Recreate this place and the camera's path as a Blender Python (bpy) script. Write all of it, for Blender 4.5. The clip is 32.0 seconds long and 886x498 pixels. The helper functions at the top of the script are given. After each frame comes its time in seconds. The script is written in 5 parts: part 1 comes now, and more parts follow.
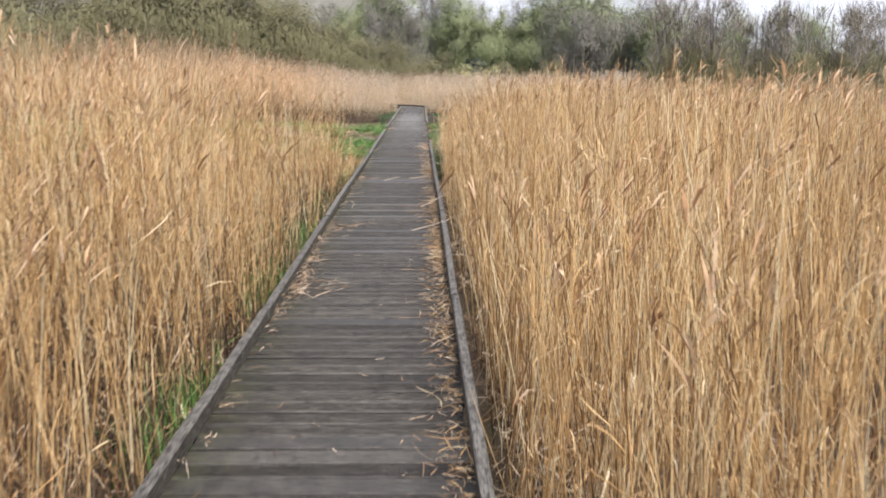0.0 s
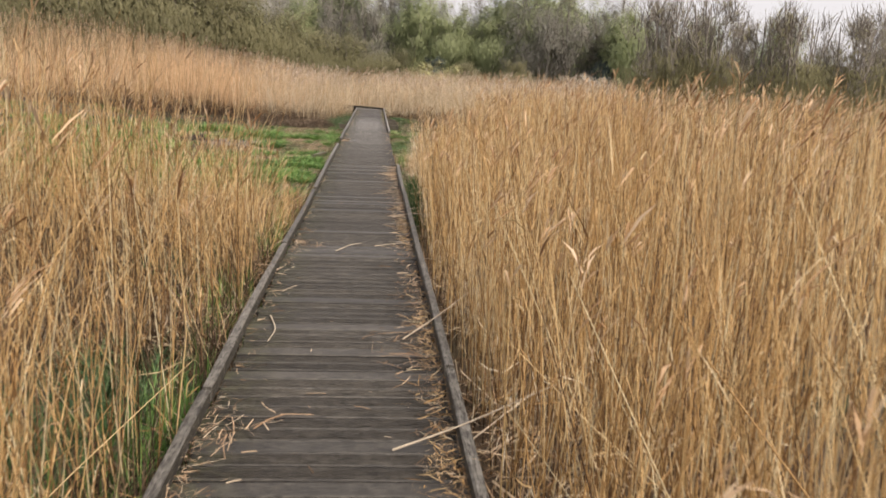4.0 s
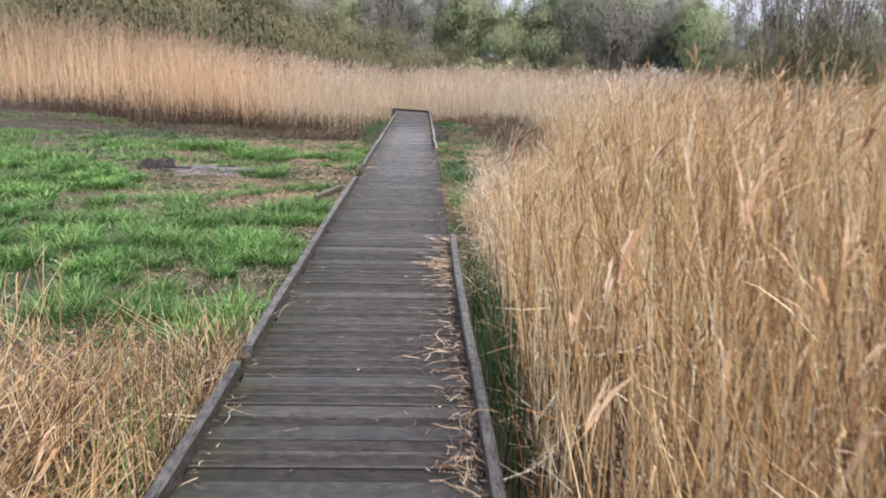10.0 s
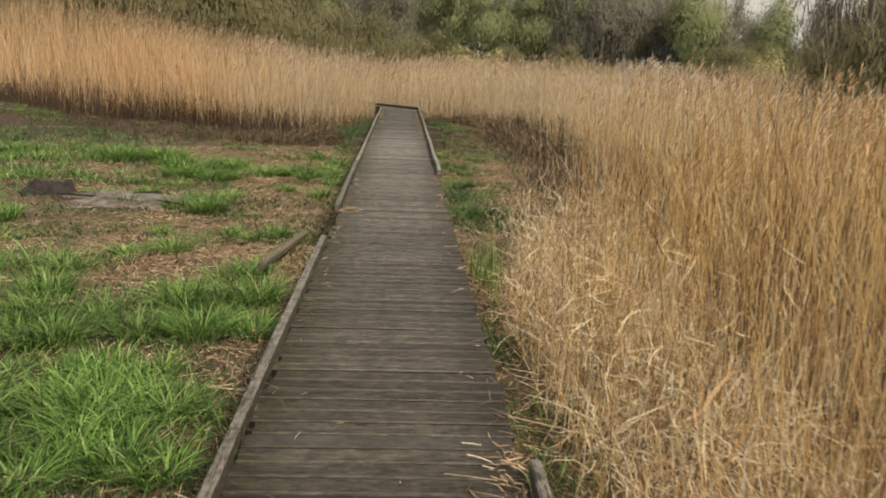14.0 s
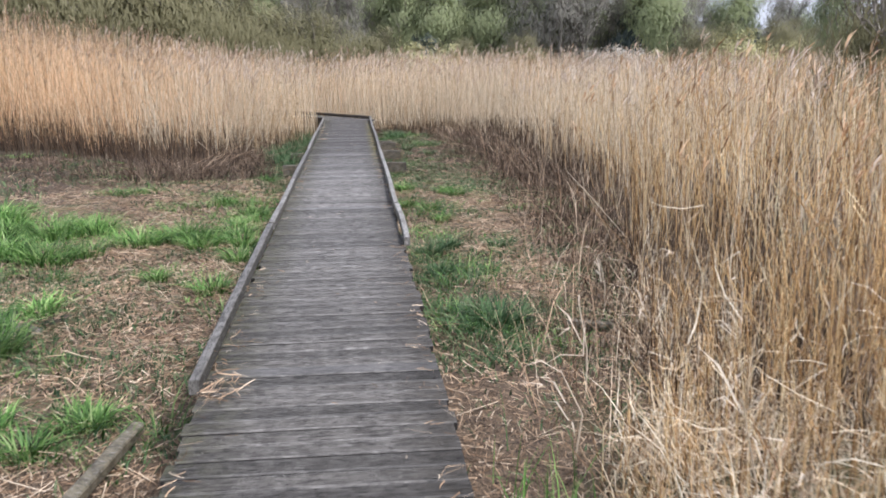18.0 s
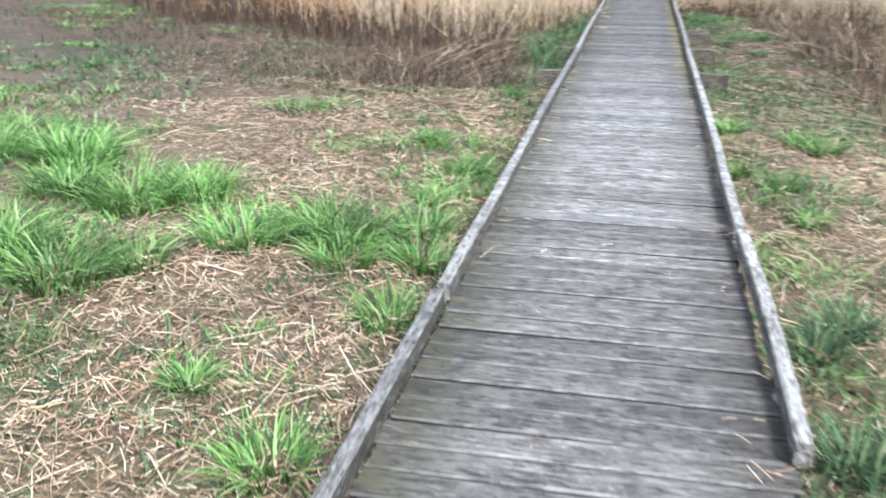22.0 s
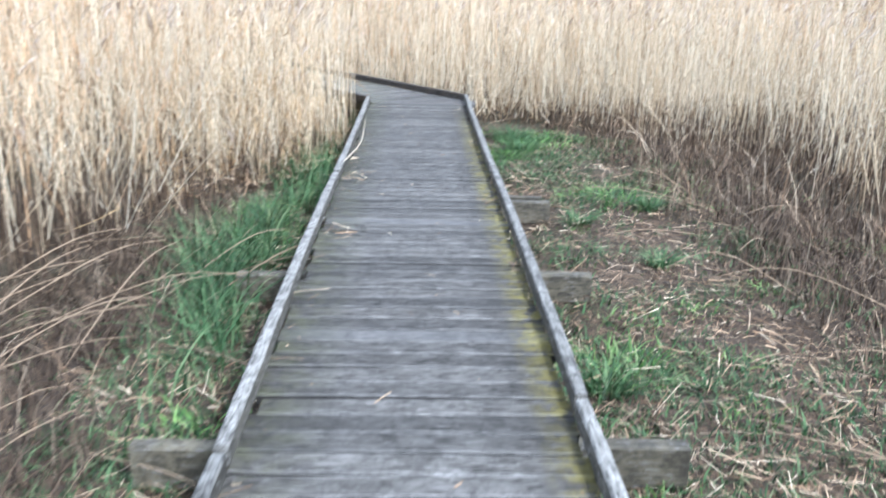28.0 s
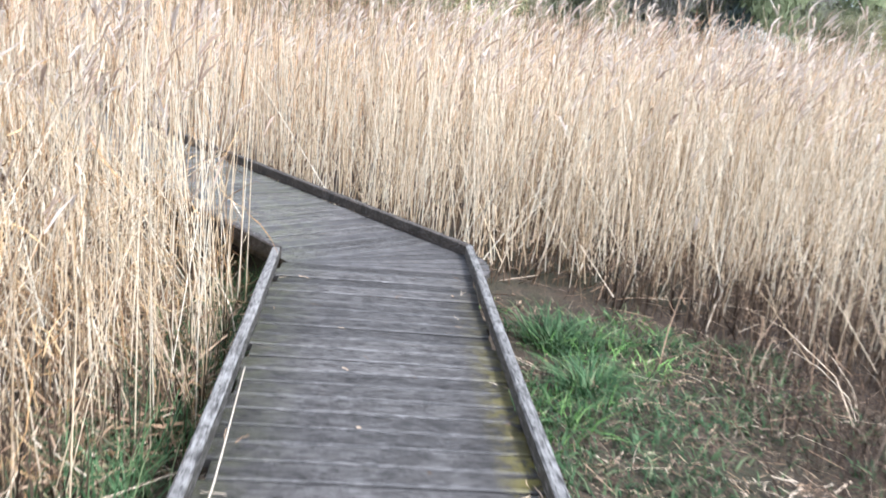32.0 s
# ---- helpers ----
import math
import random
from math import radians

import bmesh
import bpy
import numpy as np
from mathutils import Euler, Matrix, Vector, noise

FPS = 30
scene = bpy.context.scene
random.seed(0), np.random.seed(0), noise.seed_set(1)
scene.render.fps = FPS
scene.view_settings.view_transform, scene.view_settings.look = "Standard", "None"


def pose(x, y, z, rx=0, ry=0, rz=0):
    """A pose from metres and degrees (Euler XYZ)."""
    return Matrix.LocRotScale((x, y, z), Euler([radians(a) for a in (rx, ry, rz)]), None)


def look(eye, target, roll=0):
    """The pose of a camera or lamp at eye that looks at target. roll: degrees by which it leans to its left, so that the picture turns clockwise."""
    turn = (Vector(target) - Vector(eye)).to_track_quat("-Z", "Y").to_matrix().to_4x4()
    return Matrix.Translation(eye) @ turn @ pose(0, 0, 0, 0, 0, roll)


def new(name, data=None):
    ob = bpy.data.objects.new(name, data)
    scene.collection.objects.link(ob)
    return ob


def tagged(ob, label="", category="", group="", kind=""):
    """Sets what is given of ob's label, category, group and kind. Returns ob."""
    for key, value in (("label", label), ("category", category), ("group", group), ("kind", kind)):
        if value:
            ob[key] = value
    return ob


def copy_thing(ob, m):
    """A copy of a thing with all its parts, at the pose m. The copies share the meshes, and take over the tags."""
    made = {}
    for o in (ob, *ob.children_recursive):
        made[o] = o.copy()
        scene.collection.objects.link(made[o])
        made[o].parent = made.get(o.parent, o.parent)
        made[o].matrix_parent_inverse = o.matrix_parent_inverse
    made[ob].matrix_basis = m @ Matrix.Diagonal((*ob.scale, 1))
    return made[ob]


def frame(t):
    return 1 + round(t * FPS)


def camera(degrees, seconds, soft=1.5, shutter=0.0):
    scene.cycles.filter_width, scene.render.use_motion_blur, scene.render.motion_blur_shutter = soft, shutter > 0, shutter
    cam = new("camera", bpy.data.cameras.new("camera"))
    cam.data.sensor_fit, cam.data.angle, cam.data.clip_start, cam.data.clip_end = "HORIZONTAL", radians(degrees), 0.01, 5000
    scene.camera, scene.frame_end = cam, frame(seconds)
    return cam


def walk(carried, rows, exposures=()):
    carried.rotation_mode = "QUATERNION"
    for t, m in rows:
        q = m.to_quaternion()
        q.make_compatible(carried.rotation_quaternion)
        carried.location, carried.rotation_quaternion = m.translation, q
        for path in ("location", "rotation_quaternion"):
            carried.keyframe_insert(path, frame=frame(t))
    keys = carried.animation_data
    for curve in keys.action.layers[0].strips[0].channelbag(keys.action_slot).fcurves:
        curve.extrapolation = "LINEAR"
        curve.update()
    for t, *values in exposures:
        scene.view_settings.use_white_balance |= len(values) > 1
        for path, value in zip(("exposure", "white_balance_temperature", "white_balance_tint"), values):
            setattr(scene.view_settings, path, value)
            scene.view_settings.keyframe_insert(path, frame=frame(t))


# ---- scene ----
cam = camera(53.73, 32.0, soft=1.8, shutter=0.4)
PATH = [
    (0.0, (0.384, -1.451, 1.570), (0.517, 3.454, 0.609), 0.40),
    (0.5, (0.312, -0.767, 1.612), (0.629, 4.137, 0.687), -0.39),
    (1.0, (0.259, -0.139, 1.646), (0.639, 4.769, 0.766), -0.56),
    (1.5, (0.203, 0.509, 1.678), (0.648, 5.430, 0.912), -0.46),
    (2.0, (0.213, 1.187, 1.687), (0.655, 6.112, 0.948), -0.28),
    (2.5, (0.181, 1.855, 1.682), (0.619, 6.768, 0.868), 0.10),
    (4.5, (0.176, 4.420, 1.680), (0.624, 9.290, 0.641), 3.20),
    (5.0, (0.208, 5.055, 1.678), (0.743, 9.898, 0.552), 3.15),
    (5.5, (0.208, 5.686, 1.673), (0.608, 10.538, 0.533), 3.03),
    (6.0, (0.157, 6.316, 1.669), (0.410, 11.165, 0.476), 2.20),
    (6.5, (0.201, 6.963, 1.673), (0.411, 11.816, 0.489), 1.63),
    (7.0, (0.214, 7.621, 1.679), (0.246, 12.492, 0.552), 1.32),
    (7.5, (0.241, 8.293, 1.676), (0.142, 13.187, 0.656), 0.13),
    (8.0, (0.266, 8.962, 1.672), (0.104, 13.866, 0.710), -0.77),
    (8.5, (0.225, 9.600, 1.658), (0.309, 14.494, 0.639), 0.16),
    (9.0, (0.268, 10.236, 1.641), (0.519, 15.122, 0.607), 1.34),
    (9.5, (0.290, 10.878, 1.609), (0.691, 15.759, 0.602), 2.23),
    (10.0, (0.329, 11.504, 1.589), (0.461, 16.403, 0.599), 1.08),
    (10.5, (0.342, 12.110, 1.583), (0.311, 17.003, 0.557), 2.39),
    (11.0, (0.339, 12.695, 1.585), (0.238, 17.558, 0.427), 2.85),
    (11.5, (0.316, 13.283, 1.583), (0.183, 18.150, 0.447), 1.89),
    (12.0, (0.225, 13.884, 1.589), (0.204, 18.767, 0.517), 1.43),
    (12.5, (0.193, 14.464, 1.609), (0.196, 19.400, 0.810), 0.48),
    (13.0, (0.125, 15.057, 1.646), (0.352, 19.991, 0.871), 2.40),
    (13.5, (0.070, 15.711, 1.673), (0.379, 20.615, 0.746), 2.39),
    (15.5, (0.034, 18.391, 1.636), (0.010, 23.258, 0.489), 1.02),
    (16.0, (0.095, 19.053, 1.621), (0.285, 23.940, 0.581), -0.84),
    (16.5, (0.139, 19.710, 1.619), (0.571, 24.571, 0.533), -0.67),
    (17.0, (0.161, 20.385, 1.626), (0.672, 25.235, 0.523), -1.07),
    (17.5, (0.188, 21.034, 1.632), (0.583, 25.909, 0.593), -1.27),
    (18.0, (0.200, 21.730, 1.614), (0.682, 26.592, 0.554), -0.54),
    (18.5, (0.205, 22.403, 1.576), (0.542, 27.247, 0.384), -1.18),
    (19.0, (0.166, 23.121, 1.556), (0.347, 27.980, 0.391), -1.88),
    (19.5, (0.152, 23.769, 1.565), (0.190, 28.669, 0.573), -2.77),
    (20.0, (0.134, 24.419, 1.568), (0.041, 29.287, 0.430), -0.79),
    (20.5, (0.090, 25.084, 1.556), (0.035, 29.893, 0.188), -1.13),
    (21.0, (0.100, 25.734, 1.535), (-0.217, 30.503, 0.067), -0.43),
    (21.5, (0.076, 26.372, 1.516), (-0.511, 31.059, -0.122), 0.74),
    (22.0, (0.083, 26.988, 1.483), (-0.928, 31.556, -0.281), 0.01),
    (22.5, (0.068, 27.669, 1.448), (-1.410, 32.123, -0.277), 0.10),
    (23.0, (0.074, 28.303, 1.422), (-1.171, 32.632, -0.749), 0.40),
    (23.5, (0.079, 28.878, 1.421), (-1.309, 32.903, -1.201), 1.91),
    (24.0, (0.034, 29.453, 1.420), (-0.701, 33.385, -1.580), 5.44),
    (24.5, (0.098, 30.019, 1.409), (-0.271, 34.159, -1.371), 3.48),
    (25.0, (0.111, 30.597, 1.402), (-0.206, 34.930, -1.072), 4.00),
    (25.5, (0.111, 31.274, 1.425), (-0.118, 35.782, -0.727), 3.48),
    (27.5, (-0.090, 34.124, 1.567), (-0.577, 38.760, -0.242), 3.84),
    (28.0, (-0.001, 34.819, 1.565), (0.157, 39.591, 0.079), 1.43),
    (28.5, (0.035, 35.458, 1.571), (0.359, 40.255, 0.200), 1.84),
    (29.0, (0.075, 36.163, 1.584), (0.884, 40.906, 0.224), 1.24),
    (29.5, (0.098, 36.800, 1.613), (0.606, 41.584, 0.253), 1.70),
    (30.0, (0.095, 37.481, 1.643), (0.708, 42.303, 0.473), 2.35),
    (30.5, (0.048, 38.222, 1.645), (-0.209, 43.015, 0.246), 2.72),
    (31.0, (-0.010, 39.001, 1.629), (0.295, 43.839, 0.403), 4.45),
    (31.5, (-0.064, 39.858, 1.620), (0.453, 44.663, 0.337), 6.04),
    (32.0, (-0.121, 40.713, 1.614), (0.361, 45.516, 0.310), 5.80),
]
EXPOSURES = [
    (0.0, 1.18, 6250, 16), (1.0, 1.12, 6700, 17), (2.0, 0.44, 7900, 13), (2.5, 0.45, 7900, 13), (4.5, 0.97, 6700, 18), (6.0, 1.20, 5560, 18), (7.0, 1.40, 5100, 20), (8.0, 1.11, 5950, 20),
    (9.0, 0.97, 6250, 20), (11.0, 1.20, 5700, 17), (12.0, 1.28, 5850, 15), (12.5, 1.26, 6000, 15), (12.8, 0.70, 6900, 13), (13.0, 0.48, 7900, 10), (13.5, 0.46, 8300, 10), (15.5, 0.90, 6400, 18),
    (16.0, 1.06, 5900, 20), (17.0, 1.22, 5700, 18), (18.0, 1.06, 5900, 17), (19.0, 1.23, 5900, 15), (20.0, 1.30, 5800, 15), (21.0, 1.60, 5600, 13), (22.0, 1.84, 5600, 11), (23.0, 1.82, 5800, 12),
    (24.0, 1.77, 6200, 6), (25.0, 1.83, 6150, 10), (28.0, 1.85, 5200, 9), (30.0, 1.87, 5200, 13), (31.0, 1.72, 5325, 13), (32.0, 1.73, 5450, 14),
]
walk(cam, [(t, look(eye, target, roll)) for t, eye, target, roll in PATH], EXPOSURES)

# ---- sky and sun: bright overcast ----
world = bpy.data.worlds.new("overcast_sky")
scene.world = world
world.use_nodes = True
wn, wl = world.node_tree.nodes, world.node_tree.links
sky = wn.new("ShaderNodeTexSky")
sky.sky_type, sky.sun_disc = "NISHITA", False
sky.sun_elevation, sky.sun_rotation = radians(48), radians(140)
sky.dust_density, sky.ozone_density, sky.air_density = 4.0, 1.0, 1.0
scaled = wn.new("ShaderNodeVectorMath")
scaled.operation = "SCALE"
scaled.inputs["Scale"].default_value = 0.1
cloud = wn.new("ShaderNodeMix")
cloud.data_type = "RGBA"
cloud.inputs["Factor"].default_value = 0.8
cloud.inputs["B"].default_value = (0.86, 0.90, 0.96, 1)
wl.new(sky.outputs["Color"], scaled.inputs[0])
wl.new(scaled.outputs["Vector"], cloud.inputs["A"])
wl.new(cloud.outputs["Result"], wn["Background"].inputs["Color"])
wn["Background"].inputs["Strength"].default_value = 0.63

sun = new("sun", bpy.data.lights.new("sun", "SUN"))
sun.data.energy, sun.data.angle, sun.data.color = 2.5, radians(12), (1.0, 0.95, 0.87)
sun.matrix_world = look((0, 0, 20), (0 + 20 * math.sin(radians(40)) * -0.9, 20 * 0.64, 0))

# ---- materials ----
def material(name):
    m = bpy.data.materials.new(name)
    m.use_nodes = True
    return m, m.node_tree.nodes, m.node_tree.links, m.node_tree.nodes["Principled BSDF"]


def ramp(nodes, stops):
    r = nodes.new("ShaderNodeValToRGB")
    els = r.color_ramp.elements
    while len(els) < len(stops):
        els.new(0.5)
    for e, (p, c) in zip(els, stops):
        e.position, e.color = p, (*c, 1)
    return r


def noise_node(nodes, links, scale, detail=4.0, vec=None, rough=0.55):
    n = nodes.new("ShaderNodeTexNoise")
    n.inputs["Scale"].default_value, n.inputs["Detail"].default_value = scale, detail
    n.inputs["Roughness"].default_value = rough
    if vec is not None:
        links.new(vec, n.inputs["Vector"])
    return n


def mixed(nodes, links, a, b, factor, blend="MIX"):
    m = nodes.new("ShaderNodeMix")
    m.data_type, m.blend_type = "RGBA", blend
    for value, sock in ((a, m.inputs["A"]), (b, m.inputs["B"])):
        if isinstance(value, tuple):
            sock.default_value = (*value, 1)
        else:
            links.new(value, sock)
    if isinstance(factor, float):
        m.inputs["Factor"].default_value = factor
    else:
        links.new(factor, m.inputs["Factor"])
    return m.outputs["Result"]


def span(nodes, links, value, a, b, c=0.0, d=1.0):
    m = nodes.new("ShaderNodeMapRange")
    links.new(value, m.inputs["Value"])
    for key, v in (("From Min", a), ("From Max", b), ("To Min", c), ("To Max", d)):
        m.inputs[key].default_value = v
    return m.outputs["Result"]


def times(nodes, links, a, b):
    m = nodes.new("ShaderNodeMath")
    m.operation = "MULTIPLY"
    for value, sock in ((a, m.inputs[0]), (b, m.inputs[1])):
        if isinstance(value, float):
            sock.default_value = value
        else:
            links.new(value, sock)
    return m.outputs[0]


def blade_material(name, stops, rough=0.75, through_light=0.3, patch=(0.8, 1.15), patch_scale=0.5, albedo=0.7):
    """Thin dry or green plant matter: each piece takes its own tone, with slow drifts over the bed, and lets some light through."""
    m, n, l, p = material(name)
    geo = n.new("ShaderNodeNewGeometry")
    tone = ramp(n, stops)
    l.new(geo.outputs["Random Per Island"], tone.inputs["Fac"])
    drift = noise_node(n, l, patch_scale, 3.0, geo.outputs["Position"])
    fine = noise_node(n, l, 26.0, 2.0, geo.outputs["Position"])
    gain = span(n, l, drift.outputs["Fac"], 0.3, 0.7, patch[0] * albedo, patch[1] * albedo)
    gain2 = span(n, l, fine.outputs["Fac"], 0.25, 0.75, 0.82, 1.15)
    hsv = n.new("ShaderNodeHueSaturation")
    l.new(times(n, l, gain, gain2), hsv.inputs["Value"])
    l.new(tone.outputs["Color"], hsv.inputs["Color"])
    l.new(hsv.outputs["Color"], p.inputs["Base Color"])
    p.inputs["Roughness"].default_value = rough
    p.inputs["Specular IOR Level"].default_value = 0.3
    if through_light > 0:
        t = n.new("ShaderNodeBsdfTranslucent")
        l.new(hsv.outputs["Color"], t.inputs["Color"])
        mix = n.new("ShaderNodeMixShader")
        mix.inputs["Fac"].default_value = through_light
        l.new(p.outputs["BSDF"], mix.inputs[1])
        l.new(t.outputs["BSDF"], mix.inputs[2])
        l.new(mix.outputs["Shader"], n["Material Output"].inputs["Surface"])
    return m


STRAW = [(0.0, (0.107, 0.052, 0.022)), (0.2, (0.364, 0.200, 0.079)), (0.45, (0.770, 0.485, 0.205)), (0.75, (0.963, 0.690, 0.344)), (1.0, (1.000, 0.880, 0.577))]
PALE_STRAW = [(0.0, (0.20, 0.125, 0.07)), (0.18, (0.60, 0.44, 0.265)), (0.45, (0.89, 0.715, 0.475)), (1.0, (0.98, 0.90, 0.71))]
MELLOW_STRAW = [(0.0, (0.214, 0.115, 0.056)), (0.2, (0.589, 0.365, 0.184)), (0.5, (0.909, 0.600, 0.338)), (1.0, (1.000, 0.820, 0.563))]
mellow_stem_mat = blade_material("mellow_reed_stem", MELLOW_STRAW, 0.6, 0.15, albedo=0.92)
mellow_leaf_mat = blade_material("mellow_reed_leaf", MELLOW_STRAW, 0.7, 0.3, albedo=0.92)
mellow_plume_mat = blade_material("mellow_reed_plume", [(0.0, (0.40, 0.24, 0.15)), (0.5, (0.72, 0.53, 0.36)), (1.0, (0.86, 0.71, 0.55))], 0.9, 0.4)
pale_stem_mat = blade_material("bleached_reed_stem", PALE_STRAW, 0.6, 0.12, albedo=0.83)
pale_leaf_mat = blade_material("bleached_reed_leaf", PALE_STRAW, 0.7, 0.25, albedo=0.86)
pale_plume_mat = blade_material("bleached_reed_plume", [(0.0, (0.42, 0.29, 0.20)), (0.5, (0.74, 0.60, 0.47)), (1.0, (0.88, 0.78, 0.67))], 0.9, 0.4, albedo=0.85)
stem_mat = blade_material("reed_stem", STRAW, 0.6, 0.08, albedo=0.75)
leaf_mat = blade_material("reed_leaf", [(0.0, (0.214, 0.105, 0.039)), (0.35, (0.642, 0.385, 0.158)), (0.8, (0.942, 0.670, 0.344)), (1.0, (1.000, 0.880, 0.605))], 0.7, 0.18)
plume_mat = blade_material("reed_plume", [(0.0, (0.22, 0.11, 0.055)), (0.25, (0.52, 0.31, 0.16)), (0.6, (0.76, 0.52, 0.31)), (1.0, (0.84, 0.66, 0.46))], 0.9, 0.3, albedo=0.85)
litter_mat = blade_material("dead_straw", [(0.0, (0.13, 0.078, 0.042)), (0.4, (0.45, 0.297, 0.18)), (0.75, (0.74, 0.547, 0.36)), (1.0, (0.93, 0.79, 0.59))], 0.85, 0.05, (0.65, 1.2), 1.2, 0.76)
brown_mat = blade_material("rotten_stubble", [(0.0, (0.046, 0.031, 0.020)), (0.5, (0.142, 0.094, 0.060)), (0.85, (0.32, 0.225, 0.148)), (1.0, (0.66, 0.52, 0.37))], 0.9, 0.0, albedo=0.46)
grass_mat = blade_material("green_grass", [(0.0, (0.036, 0.095, 0.02)), (0.35, (0.12, 0.27, 0.058)), (0.75, (0.28, 0.52, 0.13)), (1.0, (0.50, 0.66, 0.27))], 0.5, 0.35, (0.55, 1.35), 0.9, 0.76)
weed_mat = blade_material("low_dark_weed", [(0.0, (0.035, 0.075, 0.03)), (0.5, (0.085, 0.18, 0.07)), (0.9, (0.18, 0.30, 0.125)), (1.0, (0.36, 0.42, 0.21))], 0.6, 0.3, (0.75, 1.2), 0.8)
# brown lower sheaths, with the shade inside the bed darkening their colour
shaded_sheath_mat = blade_material("brown_shaded_reed_foot", [(0.0, (0.055, 0.032, 0.02)), (0.5, (0.17, 0.105, 0.062)), (1.0, (0.46, 0.33, 0.20))], 0.8, 0.0, albedo=0.55)
pale_mat = blade_material("bleached_stalk", [(0.0, (0.50, 0.40, 0.28)), (1.0, (0.80, 0.70, 0.55))], 0.7, 0.0)
stick_mat = blade_material("fallen_tan_stem", [(0.0, (0.24, 0.165, 0.105)), (0.6, (0.45, 0.33, 0.22)), (1.0, (0.66, 0.53, 0.38))], 0.8, 0.0)


def ground_material():
    m, n, l, p = material("marsh_ground")
    geo = n.new("ShaderNodeNewGeometry")
    pos = geo.outputs["Position"]
    big, mid, fine = noise_node(n, l, 0.45, 5.0, pos), noise_node(n, l, 3.0, 6.0, pos), noise_node(n, l, 38.0, 4.0, pos)
    soil = ramp(n, [(0.3, (0.03, 0.022, 0.016)), (0.5, (0.10, 0.07, 0.048)), (0.75, (0.28, 0.20, 0.13))])
    l.new(fine.outputs["Fac"], soil.inputs["Fac"])
    moss = ramp(n, [(0.3, (0.05, 0.075, 0.02)), (0.7, (0.13, 0.17, 0.05))])
    l.new(fine.outputs["Fac"], moss.inputs["Fac"])
    green = times(n, l, span(n, l, big.outputs["Fac"], 0.46, 0.62), span(n, l, mid.outputs["Fac"], 0.38, 0.62))
    fleck = noise_node(n, l, 95.0, 6.0, pos, 0.7)
    strawy = mixed(n, l, soil.outputs["Color"], (0.45, 0.31, 0.18), span(n, l, fleck.outputs["Fac"], 0.48, 0.62, 0.0, 0.85))
    turf = mixed(n, l, strawy, moss.outputs["Color"], times(n, l, green, 0.7))
    # the peat lies wet towards the far end
    split = n.new("ShaderNodeSeparateXYZ")
    l.new(pos, split.inputs["Vector"])
    wet = times(n, l, span(n, l, split.outputs["Y"], 34.0, 38.5), span(n, l, mid.outputs["Fac"], 0.3, 0.6, 0.65, 1.0))
    l.new(mixed(n, l, mixed(n, l, turf, (0.42, 0.40, 0.38), wet, "MULTIPLY"), (0.60, 0.60, 0.60), 1.0, "MULTIPLY"), p.inputs["Base Color"])
    p.inputs["Roughness"].default_value = 0.95
    bump = n.new("ShaderNodeBump")
    bump.inputs["Strength"].default_value, bump.inputs["Distance"].default_value = 0.8, 0.03
    l.new(fine.outputs["Fac"], bump.inputs["Height"])
    l.new(bump.outputs["Normal"], p.inputs["Normal"])
    return m


